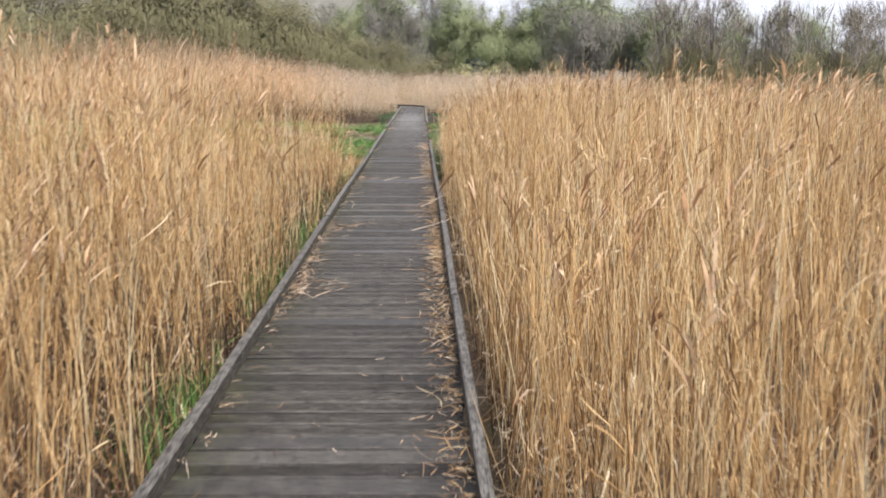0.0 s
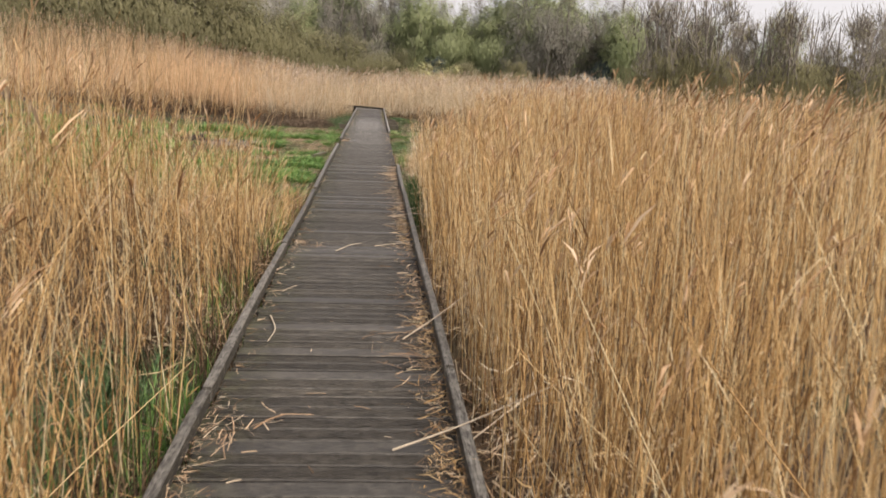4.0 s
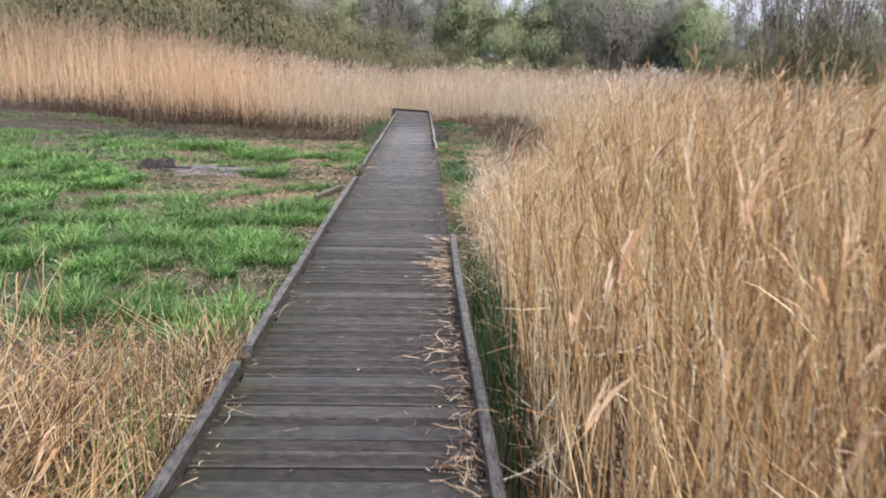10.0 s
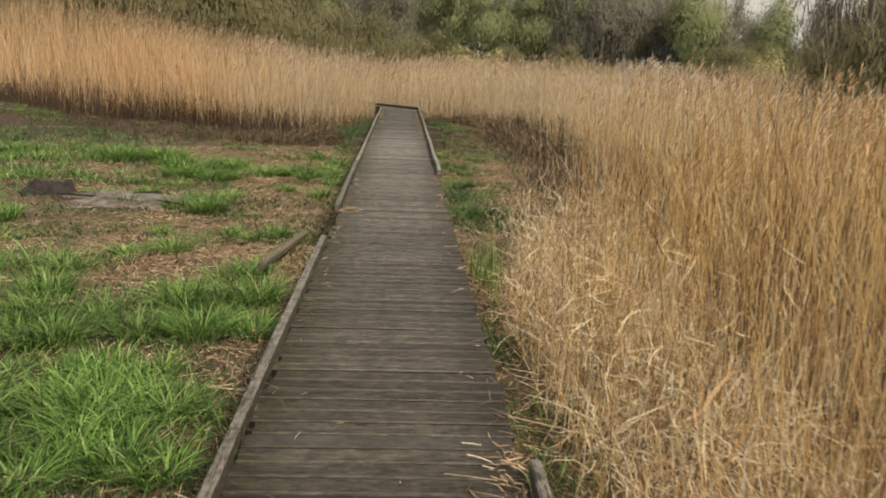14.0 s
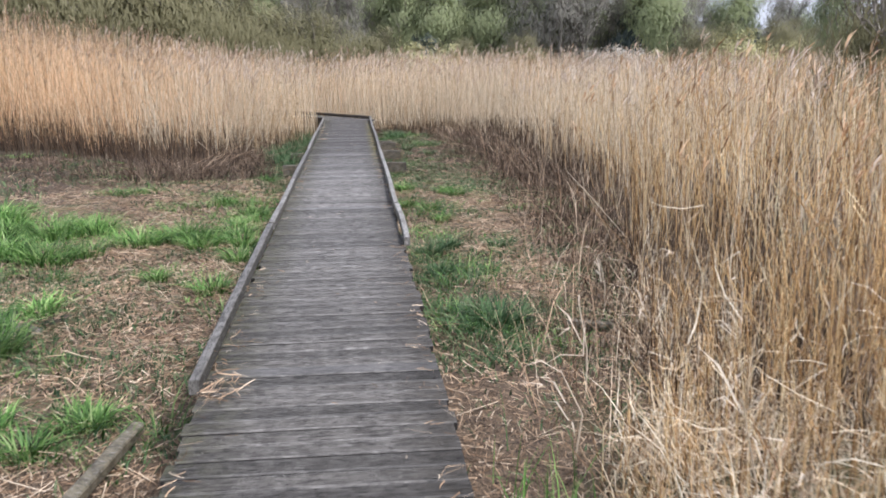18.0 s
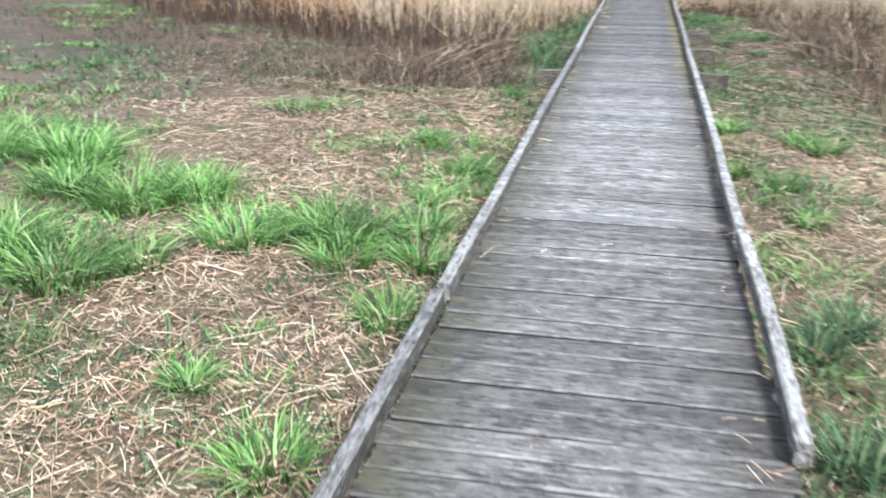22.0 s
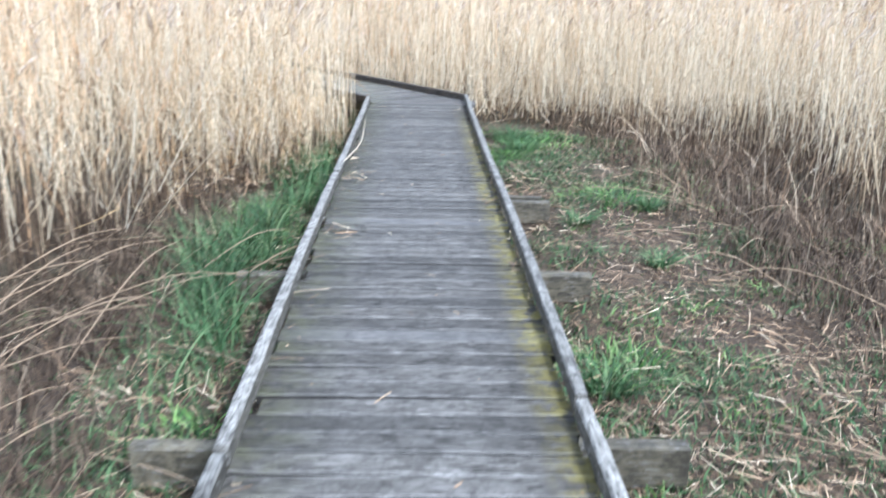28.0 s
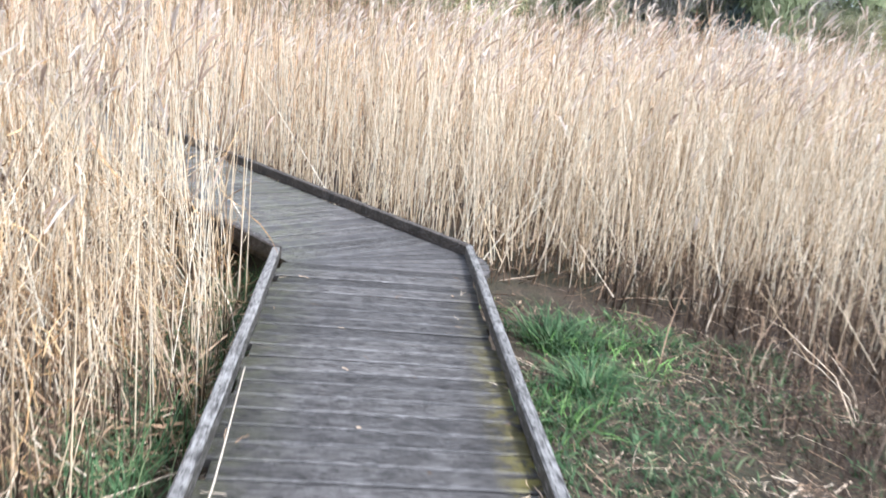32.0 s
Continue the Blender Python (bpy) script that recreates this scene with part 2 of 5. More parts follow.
def timber_material(name, along, grey, brown, lichen=False, rough=0.7, wet=0.9, patchy=0.85, far_dark=1.0):
    """Weathered softwood: grain drawn out along one axis, silvered patches, damp brown stains and dirt in the pores."""
    m, n, l, p = material(name)
    geo, obj, info = n.new("ShaderNodeNewGeometry"), n.new("ShaderNodeTexCoord"), n.new("ShaderNodeObjectInfo")
    own, place = n.new("ShaderNodeVectorMath"), n.new("ShaderNodeVectorMath")
    own.operation, place.operation = "SCALE", "ADD"
    own.inputs[0].default_value = (37.0, 53.0, 71.0)
    l.new(info.outputs["Random"], own.inputs["Scale"])
    l.new(geo.outputs["Position"], place.inputs[0])
    l.new(own.outputs["Vector"], place.inputs[1])
    stretch = n.new("ShaderNodeMapping")
    stretch.inputs["Scale"].default_value = (2.4, 60, 60) if along == "x" else (60, 2.4, 60)
    l.new(place.outputs["Vector"], stretch.inputs["Vector"])
    grain = noise_node(n, l, 2.2, 6.0, stretch.outputs["Vector"], 0.65)
    blotch, speck = noise_node(n, l, 9.0, 8.0, place.outputs["Vector"], 0.75), noise_node(n, l, 55.0, 3.0, place.outputs["Vector"])
    tone = ramp(n, [(0.25, tuple(c * 0.7 for c in brown)), (0.42, tuple((a + b) / 2 for a, b in zip(brown, grey))), (0.56, grey), (0.8, tuple(min(1, c * 1.45) for c in grey))])
    l.new(grain.outputs["Fac"], tone.inputs["Fac"])
    worn = mixed(n, l, tone.outputs["Color"], tuple(c * 1.5 for c in grey), span(n, l, blotch.outputs["Fac"], 0.50, 0.70, 0.0, 0.65))
    dirty = mixed(n, l, worn, tuple(c * 0.5 for c in brown), span(n, l, blotch.outputs["Fac"], 0.52, 0.38, 0.0, patchy))
    drawn = n.new("ShaderNodeMapping")
    drawn.inputs["Scale"].default_value = (16, 90, 90) if along == "x" else (90, 16, 90)
    l.new(place.outputs["Vector"], drawn.inputs["Vector"])
    flake = noise_node(n, l, 1.0, 3.0, drawn.outputs["Vector"], 0.6)
    pale = mixed(n, l, dirty, (0.57, 0.56, 0.54), span(n, l, flake.outputs["Fac"], 0.57, 0.70, 0.0, 0.8))
    pale = mixed(n, l, pale, tuple(c * 0.35 for c in brown), span(n, l, flake.outputs["Fac"], 0.46, 0.36, 0.0, 0.85))
    pale = mixed(n, l, pale, (0.62, 0.60, 0.55), span(n, l, speck.outputs["Fac"], 0.67, 0.76, 0.0, 0.8))
    split = n.new("ShaderNodeSeparateXYZ")
    l.new(geo.outputs["Position"], split.inputs["Vector"])
    # both ends, among the reeds, are browner and darker than the open stretch
    # wet only sets how strongly the near end darkens
    darkened = mixed(n, l, pale, (0.27, 0.243, 0.197), span(n, l, split.outputs["Y"], 33.5, 19.0, 0.0, wet), "MULTIPLY")
    darkened = mixed(n, l, darkened, (0.50, 0.485, 0.48), span(n, l, split.outputs["Y"], 34.5, 38.5, 0.0, far_dark), "MULTIPLY")
    hsv = n.new("ShaderNodeHueSaturation")
    l.new(span(n, l, info.outputs["Random"], 0.0, 1.0, 0.66, 1.22), hsv.inputs["Value"])
    l.new(darkened, hsv.inputs["Color"])
    col = hsv.outputs["Color"]
    if lichen:
        # mud gathers along both sides, where nobody treads
        off = n.new("ShaderNodeMath")
        off.operation = "ABSOLUTE"
        l.new(split.outputs["X"], off.inputs[0])
        mud = times(n, l, times(n, l, span(n, l, off.outputs[0], 0.30, 0.55), span(n, l, blotch.outputs["Fac"], 0.34, 0.56, 0.25, 1.0)), span(n, l, split.outputs["Y"], 46.3, 45.6, 0.0, 0.8))
        col = mixed(n, l, col, (0.30, 0.27, 0.22), mud, "MULTIPLY")
        edge = times(n, l, span(n, l, split.outputs["X"], 0.43, 0.57), times(n, l, span(n, l, split.outputs["Y"], 34.0, 38.5), span(n, l, split.outputs["Y"], 46.0, 43.5)))
        tuft = noise_node(n, l, 13.0, 5.0, geo.outputs["Position"], 0.7)
        moss = times(n, l, times(n, l, edge, span(n, l, tuft.outputs["Fac"], 0.42, 0.54)), span(n, l, info.outputs["Random"], 0.0, 0.5, 0.35, 1.0))
        col = mixed(n, l, col, (0.29, 0.245, 0.045), times(n, l, moss, span(n, l, grain.outputs["Fac"], 0.25, 0.6, 0.35, 0.95)))
        algae = times(n, l, span(n, l, split.outputs["X"], -0.28, -0.6), span(n, l, blotch.outputs["Fac"], 0.42, 0.62, 0.0, 0.45))
        col = mixed(n, l, col, (0.15, 0.16, 0.075), algae)
    l.new(mixed(n, l, col, (0.69, 0.69, 0.69), 1.0, "MULTIPLY"), p.inputs["Base Color"])
    p.inputs["Roughness"].default_value = rough
    bump = n.new("ShaderNodeBump")
    bump.inputs["Strength"].default_value, bump.inputs["Distance"].default_value = 0.7, 0.004
    l.new(grain.outputs["Fac"], bump.inputs["Height"])
    l.new(bump.outputs["Normal"], p.inputs["Normal"])
    return m


def bark_material(name, a, b):
    m, n, l, p = material(name)
    geo = n.new("ShaderNodeNewGeometry")
    k = noise_node(n, l, 9.0, 5.0, geo.outputs["Position"])
    r = ramp(n, [(0.3, tuple(c * 0.7 for c in a)), (0.7, tuple(c * 0.7 for c in b))])
    l.new(k.outputs["Fac"], r.inputs["Fac"])
    l.new(r.outputs["Color"], p.inputs["Base Color"])
    p.inputs["Roughness"].default_value = 0.9
    return m


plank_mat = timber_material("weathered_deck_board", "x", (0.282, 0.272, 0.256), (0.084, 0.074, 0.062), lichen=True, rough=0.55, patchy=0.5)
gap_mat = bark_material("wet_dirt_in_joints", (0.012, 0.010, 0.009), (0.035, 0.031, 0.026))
# near-black tone for the floors of the board grooves
groove_mat = bark_material("dark_groove_floor", (0.012, 0.0105, 0.009), (0.045, 0.040, 0.033))
rail_mat = timber_material("weathered_kerb_timber", "y", (0.37, 0.36, 0.33), (0.08, 0.068, 0.054), wet=0.62, patchy=0.6, far_dark=0.62)
# kerb sides: their shade is painted in as a darker timber tone
rail_side_mat = timber_material("shaded_kerb_side", "y", (0.135, 0.125, 0.098), (0.05, 0.043, 0.033), wet=0.6, patchy=0.7, far_dark=0.5)
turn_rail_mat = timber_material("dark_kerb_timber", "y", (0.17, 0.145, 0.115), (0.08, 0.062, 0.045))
beam_mat = timber_material("damp_bearer_timber", "x", (0.28, 0.25, 0.17), (0.13, 0.11, 0.07))


bark_mat = bark_material("grey_bark", (0.20, 0.18, 0.15), (0.42, 0.38, 0.33))
char_mat = bark_material("charred_wood", (0.012, 0.011, 0.01), (0.06, 0.05, 0.045))
ash_mat = bark_material("grey_silt", (0.06, 0.05, 0.047), (0.36, 0.31, 0.30))
# willow, thicket and bare tones are lifted to imitate haze over distance
CROWNS = {
    "willow": blade_material("fresh_willow_leaf", [(0.0, (0.33, 0.375, 0.205)), (1.0, (0.42, 0.47, 0.265))], 0.8, 0.5, (0.8, 1.15), 0.12, 0.95),
    "thicket": blade_material("olive_budding_twig", [(0.0, (0.23, 0.218, 0.122)), (1.0, (0.32, 0.305, 0.175))], 0.85, 0.5, (0.8, 1.15), 0.12, 0.95),
    "bare": blade_material("grey_brown_twig", [(0.0, (0.29, 0.285, 0.245)), (1.0, (0.38, 0.37, 0.32))], 0.9, 0.5, (0.8, 1.15), 0.12, 0.95),
    "conifer": blade_material("dark_evergreen", [(0.0, (0.07, 0.095, 0.085)), (1.0, (0.12, 0.15, 0.135))], 0.7, 0.35, (0.8, 1.15), 0.12, 0.95),
    "blossom": blade_material("white_blossom", [(0.0, (0.36, 0.33, 0.26)), (0.5, (0.50, 0.47, 0.40)), (1.0, (0.66, 0.63, 0.57))], 0.8, 0.3, (0.8, 1.1), 0.12, 0.95),
    "sallow": blade_material("yellow_sallow", [(0.0, (0.28, 0.27, 0.13)), (0.6, (0.48, 0.46, 0.23)), (1.0, (0.64, 0.61, 0.35))], 0.8, 0.3, (0.8, 1.1), 0.12, 0.95),
}

# ---- building helpers ----
rng = np.random.default_rng(7)


def part(name, bm, mat, parent=None, label=""):
    me = bpy.data.meshes.new(name)
    bm.to_mesh(me)
    bm.free()
    me.materials.append(mat)
    ob = new(name, me)
    ob.parent = parent
    return tagged(ob, label)


def same_mesh(name, me, m, parent=None):
    ob = new(name, me)
    ob.parent = parent
    ob.matrix_basis = m
    return ob


class Soup:
    """Gathers many small pieces as arrays and lays them down as one mesh."""

    def __init__(self, mats):
        self.mats, self.verts, self.quads, self.tris, self.qm, self.tm, self.count = mats, [], [], [], [], [], 0

    def add(self, verts, quads=None, tris=None, slot=0):
        self.verts.append(verts.reshape(-1, 3))
        for faces, keep, slots in ((quads, self.quads, self.qm), (tris, self.tris, self.tm)):
            if faces is not None:
                faces = faces + self.count
                keep.append(faces)
                slots.append(np.full(len(faces), slot, np.int32))
        self.count += verts.size // 3

    def tubes(self, path, radius, slot=0, sides=3, foot=None):
        """path: n x k x 3; radius: n x k. Tapered stalks with a closed tip."""
        n, k = path.shape[:2]
        axis = path[:, -1] - path[:, 0]
        axis /= np.linalg.norm(axis, axis=1, keepdims=True) + 1e-9
        u = np.cross(axis, rng.normal(size=(n, 3)))
        u /= np.linalg.norm(u, axis=1, keepdims=True) + 1e-9
        v = np.cross(axis, u)
        a = np.arange(sides) * 2 * np.pi / sides
        ring = u[:, None] * np.cos(a)[None, :, None] + v[:, None] * np.sin(a)[None, :, None]
        verts = path[:, :, None] + ring[:, None] * radius[:, :, None, None]
        base = (np.arange(n) * k * sides)[:, None, None, None]
        i, s = np.arange(k - 1)[None, :, None], np.arange(sides)[None, None, :]
        q = np.stack([i * sides + s, i * sides + (s + 1) % sides, (i + 1) * sides + (s + 1) % sides, (i + 1) * sides + s], -1)
        q = q + base
        if foot is None:
            self.add(verts, q.reshape(-1, 4), slot=slot)
        else:
            self.add(verts, q[:, 1:].reshape(-1, 4), slot=slot)
            self.quads.append(q[:, 0].reshape(-1, 4) + self.count - verts.size // 3)
            self.qm.append(np.full(n * sides, foot, np.int32))

    def ribbons(self, path, width, side, slot=0, tip=True):
        """path: n x k x 3; width: n x k; side: n x 3. Blades, folded to a point where tip is set."""
        n, k = path.shape[:2]
        verts = np.stack([path - side[:, None] * width[..., None] / 2, path + side[:, None] * width[..., None] / 2], 2)
        base = (np.arange(n) * k * 2)[:, None]
        quads = []
        for i in range(k - 1 - (1 if tip else 0)):
            quads.append(base + np.array([2 * i, 2 * i + 1, 2 * i + 3, 2 * i + 2]))
        tris = base + np.array([2 * k - 4, 2 * k - 3, 2 * k - 2]) if tip else None
        self.add(verts, np.concatenate(quads) if quads else None, tris, slot)

    def done(self, name):
        verts = np.concatenate(self.verts).astype(np.float32)
        quads = np.concatenate(self.quads) if self.quads else np.zeros((0, 4), np.int64)
        tris = np.concatenate(self.tris) if self.tris else np.zeros((0, 3), np.int64)
        me = bpy.data.meshes.new(name)
        me.vertices.add(len(verts))
        me.vertices.foreach_set("co", verts.ravel())
        loops = np.concatenate([quads.ravel(), tris.ravel()]).astype(np.int32)
        me.loops.add(len(loops))
        me.loops.foreach_set("vertex_index", loops)
        starts = np.concatenate([np.arange(len(quads)) * 4, len(quads) * 4 + np.arange(len(tris)) * 3]).astype(np.int32)
        me.polygons.add(len(starts))
        me.polygons.foreach_set("loop_start", starts)
        me.polygons.foreach_set("material_index", np.concatenate(self.qm + self.tm).astype(np.int32))
        for mat in self.mats:
            me.materials.append(mat)
        me.update(calc_edges=True)
        me.validate()
        return new(name, me)


def unit(a):
    return np.stack([np.cos(a), np.sin(a), 0 * a], -1)


WAVES = [(rng.normal(size=2) * f, rng.uniform(0, 6.28), 1 / f ** 0.5) for f in (0.5, 0.5, 0.8, 1.1, 1.6, 2.3, 3.1, 4.2)]


def field(x, y):
    """A smooth patchy value between about -1 and 1 over the ground."""
    return sum(a * np.sin(k[0] * x + k[1] * y + p) for k, p, a in WAVES) / 3.2


GROUND = -0.45


def ground_z(x, y):
    z = GROUND + 0.045 * field(x * 0.9, y * 0.9) + 0.02 * field(x * 3.1 + 5, y * 3.1)
    return z + 0.05 * np.clip((np.abs(x) - 2.0) / 4, 0, 1)


def table(points):
    xs, ys = zip(*points)
    return lambda v: np.interp(v, xs, ys)


# plan of the open ground: where the reeds begin on each side
left_near_end = table([(-30, 13.5), (-12, 14.5), (-6, 15.0), (-2.4, 16.2), (-1.4, 17.2), (-0.8, 18.2)])
left_far_start = table([(-30, 56), (-15, 49), (-9.3, 43.6), (-5.8, 41.3), (-3.4, 40.5), (-2.5, 40.6), (-1.9, 42.3), (-1.2, 43.4), (-0.8, 44.0)])
right_edge = table([(-8, 0.80), (14.5, 0.80), (16.5, 0.90), (19.5, 0.97), (22, 0.95), (24, 1.1), (26, 1.55), (28, 2.1), (29.5, 2.7), (31.5, 3.45), (34, 3.8), (40, 3.95), (44, 3.8), (46.2, 2.8), (47.2, 1.3), (47.6, 0.3)])
TURN = radians(36)
TURN_DIR = (-math.sin(TURN), math.cos(TURN))
CORNER_L, CORNER_R = (-0.62, 46.12), (0.66, 46.5)


def on_turn(x, y, margin=0.12):
    """Whether a place lies under the boardwalk beyond the corner."""
    across_l = (x - CORNER_L[0]) * TURN_DIR[1] - (y - CORNER_L[1]) * TURN_DIR[0]
    across_r = (x - CORNER_R[0]) * TURN_DIR[1] - (y - CORNER_R[1]) * TURN_DIR[0]
    return (across_l > -margin) & (across_r < margin) & (y > 45.8)


def reed_here(x, y):
    """+1 in the reeds, by side: 1 near left, 2 right, 3 far left and beyond the turn."""
    jig = 0.35 * field(x * 2.3, y * 2.3)
    gap = np.minimum(np.hypot((x + 1.45) / 0.5, (y - 8.7) / 0.9), np.hypot((x + 1.75) / 0.5, (y - 12.6) / 0.6)) < 1 + 0.5 * jig
    left = (x < -0.80) & (y < left_near_end(x) + jig) & ~gap
    far = (x < -0.80) & (y > left_far_start(x) + jig)
    right = (x > right_edge(y) + np.where(y > 22, 0.5 * jig, 0.06 * jig)) & (x > 0.78)
    beyond = (y > 47.3) & (x > -0.8)
    kind = np.where(left, 1, np.where(far | beyond, 3, np.where(right, 2, 0)))
    return np.where(on_turn(x, y) | ((np.abs(x) < 0.78) & (y < 46.6)), 0, kind)


def scatter(x0, x1, y0, y1, per_m2):
    n = int((x1 - x0) * (y1 - y0) * per_m2)
    return rng.uniform(x0, x1, n), rng.uniform(y0, y1, n)


def reed_height(x, y, kind):
    """The stand's height over the ground."""
    edge = np.where(kind == 2, x - right_edge(y), np.where(y < 30, np.minimum(-0.8 - x, left_near_end(x) - y), 1.0))
    h = np.where(kind == 2, 1.93, np.where(kind == 1, 2.12 + 0.085 * np.clip(-x - 1.2, 0, 9), 2.2 + 0.165 * np.clip(-x - 3.0, 0, 16)))
    h = np.where(kind == 1, h * np.maximum(np.minimum(np.interp(y - 11.6 + (x + 0.9) * 1.5, (0, 4), (1.0, 0.28)), np.interp(y, (13.2, 16.8), (1.0, 0.28))), np.where(rng.random(len(x)) < 0.07, rng.uniform(0.5, 0.85, len(x)), 0)), h)
    h = h * (1 + 0.05 * field(x * 1.7, y * 1.7))
    low = (kind == 2) & (y > 18.5) & (y < 28.5)
    h = np.where(low, h * np.clip(0.34 + (edge - 0.1) * 0.27, 0.3, 1), h)
    return h * np.where(kind == 3, 1.0, np.clip(0.74 + edge * 0.24, 0.74, 1))


def reeds(soup, x, y, kind, detail):
    """detail 2: round stems with leaves and feathered plumes; 1: fewer leaves; 0: blades alone, for the far field."""
    n = len(x)
    z = ground_z(x, y)
    h = reed_height(x, y, kind) * np.clip(rng.normal(0.88, 0.11, n), 0.45, 1.12)
    lean = np.abs(rng.normal(0, 0.15, n)) + np.where((kind == 1) & (y > 8.5) & (rng.random(n) < 0.6), np.abs(rng.normal(0, 0.3, n)), 0) + np.where((kind == 1) & (y + 1.2 * (x + 0.9) > 12.2) & (rng.random(n) < 0.75), rng.uniform(0.3, 1.15, n), 0) + np.where(rng.random(n) < np.where((x < 0) & (x > -2.4) & (y > 39) & (y < 47), 0.45, 0.12), rng.uniform(0.12, 0.75, n), 0)
    around = rng.uniform(0, 2 * np.pi, n)
    bend = rng.normal(0.04, 0.10, n)
    over = (np.abs(x + np.cos(around) * (np.sin(lean) + bend) * h) < np.where((rng.random(n) < 0.12) & (y < 20), 0.5, 0.68)) & (y < 46.5)
    around = np.where(over, np.where(x > 0, 0.0, np.pi) + rng.normal(0, 0.7, n), around)
    tip_x, tip_y = x + np.cos(around) * (np.sin(lean) + bend) * h, y + np.sin(around) * (np.sin(lean) + bend) * h
    across = on_turn(tip_x, tip_y, 0.05) | on_turn((x + tip_x) / 2, (y + tip_y) / 2, 0.05) | ((np.abs(tip_x) < 0.68) & (tip_y > 20) & (tip_y < 46.8))
    lean, bend = np.where(across, 0.03, lean), np.where(across, 0.0, bend)
    k = 4 if detail == 2 else 3
    # share of each stem in the brown tone that includes painted shade
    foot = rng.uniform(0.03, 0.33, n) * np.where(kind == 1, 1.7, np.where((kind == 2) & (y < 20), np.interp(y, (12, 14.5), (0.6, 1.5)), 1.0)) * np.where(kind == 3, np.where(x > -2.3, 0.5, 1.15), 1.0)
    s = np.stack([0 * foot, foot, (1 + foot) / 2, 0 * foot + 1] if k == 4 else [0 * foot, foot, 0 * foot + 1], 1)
    off = (np.sin(lean) * h)[:, None] * s + (bend * h)[:, None] * s ** 2
    path = np.stack([x[:, None] + np.cos(around)[:, None] * off, y[:, None] + np.sin(around)[:, None] * off, z[:, None] + (np.cos(lean) * h)[:, None] * s], -1)
    thick = rng.uniform(0.0026, 0.0046, n) * (1.0 if detail == 2 else 1.35)
    if detail:
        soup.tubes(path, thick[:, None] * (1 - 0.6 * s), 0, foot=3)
    else:
        soup.ribbons(path, (thick * 3.6)[:, None] * (1 - 0.5 * s), unit(rng.uniform(0, np.pi, n)), 0)
    # dry leaves along the stem
    for i in range((0, 2, 2)[detail]):
        has = np.where(rng.random(n) < (0.85 if detail == 2 else 0.6))[0]
        f = rng.uniform(0.25, 0.97, len(has))
        sh = s[has]
        j = np.clip((f[:, None] > sh).sum(1) - 1, 0, k - 2)
        q = np.arange(len(has))
        w = (f - sh[q, j]) / (sh[q, j + 1] - sh[q, j])
        root = path[has, j] * (1 - w)[:, None] + path[has, j + 1] * w[:, None]
        out = unit(rng.uniform(0, 2 * np.pi, len(has)))
        ln = rng.uniform(0.14, 0.46, len(has))
        up, sag = rng.uniform(0.5, 1.1, len(has)), np.where(rng.random(len(has)) < 0.45, rng.uniform(0.8, 2.0, len(has)), rng.uniform(0.0, 0.7, len(has)))
        t = np.linspace(0, 1, 4 if detail == 2 else 3)
        p = root[:, None] + out[:, None] * (ln[:, None] * t * rng.uniform(0.08, 0.6, (len(has), 1)))[..., None]
        p[..., 2] += ln[:, None] * (up[:, None] * t - sag[:, None] * t ** 2)
        wd = rng.uniform(0.003, 0.007 if detail == 2 else 0.011, len(has))[:, None] * (np.array([0.7, 1.0, 0.7, 0.1]) if detail == 2 else np.array([0.8, 1.0, 0.1]))
        side = np.cross(out, np.array([0, 0, 1.0])) + rng.normal(0, 0.3, (len(has), 3))
        side /= np.linalg.norm(side, axis=1)[:, None]
        soup.ribbons(p, wd, side, 1)
    # seed plumes
    has = np.where((rng.random(n) < np.where(kind == 2, 0.10 if detail == 2 else 0.34, np.where(kind == 1, 0.12 if detail == 2 else 0.25, 0.42)) * (1.0 if detail else 1.6)) & (h > 1.2))[0]
    tip = path[has, -1]
    blow = unit(rng.normal(-0.4, 0.9, len(has)))
    for i in range((3, 4, 5)[detail]):
        m = len(has)
        ln = rng.uniform(0.13, 0.27, m)
        root = tip.copy()
        root[:, 2] -= rng.uniform(0, 0.12, m)
        out = blow + rng.normal(0, 0.55, (m, 3)) * np.array([1, 1, 0.2])
        t = np.linspace(0, 1, 3)
        p = root[:, None] + out[:, None] * (ln[:, None] * t * 0.42)[..., None]
        p[..., 2] += ln[:, None] * (0.95 * t - rng.uniform(0.2, 0.75, m)[:, None] * t ** 2)
        wd = rng.uniform(0.006, 0.014, m)[:, None] * np.array([0.5, 1.2, 0.3]) * (1.0, 1.5, 2.2)[2 - detail]
        soup.ribbons(p, wd, unit(rng.uniform(0, np.pi, m)), 2)


def blades(soup, x, y, ln, width, slot=0, spread=0.5, lift=0.0, k=4, away=None):
    """Grass blades that rise and arch over, from the middle of their tussock where away names it."""
    n = len(x)
    a = rng.uniform(0, 2 * np.pi, n)
    if away is not None:
        a = np.arctan2(y - away[1], x - away[0]) + rng.normal(0, 0.6, n)
    out, t = unit(a), np.linspace(0, 1, k)
    reach = np.abs(rng.normal(spread, 0.25, n))
    p = np.stack([x, y, ground_z(x, y) + lift], -1)[:, None] + out[:, None] * (ln[:, None] * reach[:, None] * t ** 1.6)[..., None]
    p[..., 2] += ln[:, None] * (t - 0.42 * reach[:, None] * t ** 2)
    side = unit(a + np.pi / 2) + rng.normal(0, 0.25, (n, 3))
    soup.ribbons(p, width[:, None] * np.linspace(1, 0.25, k)[None], side, slot)


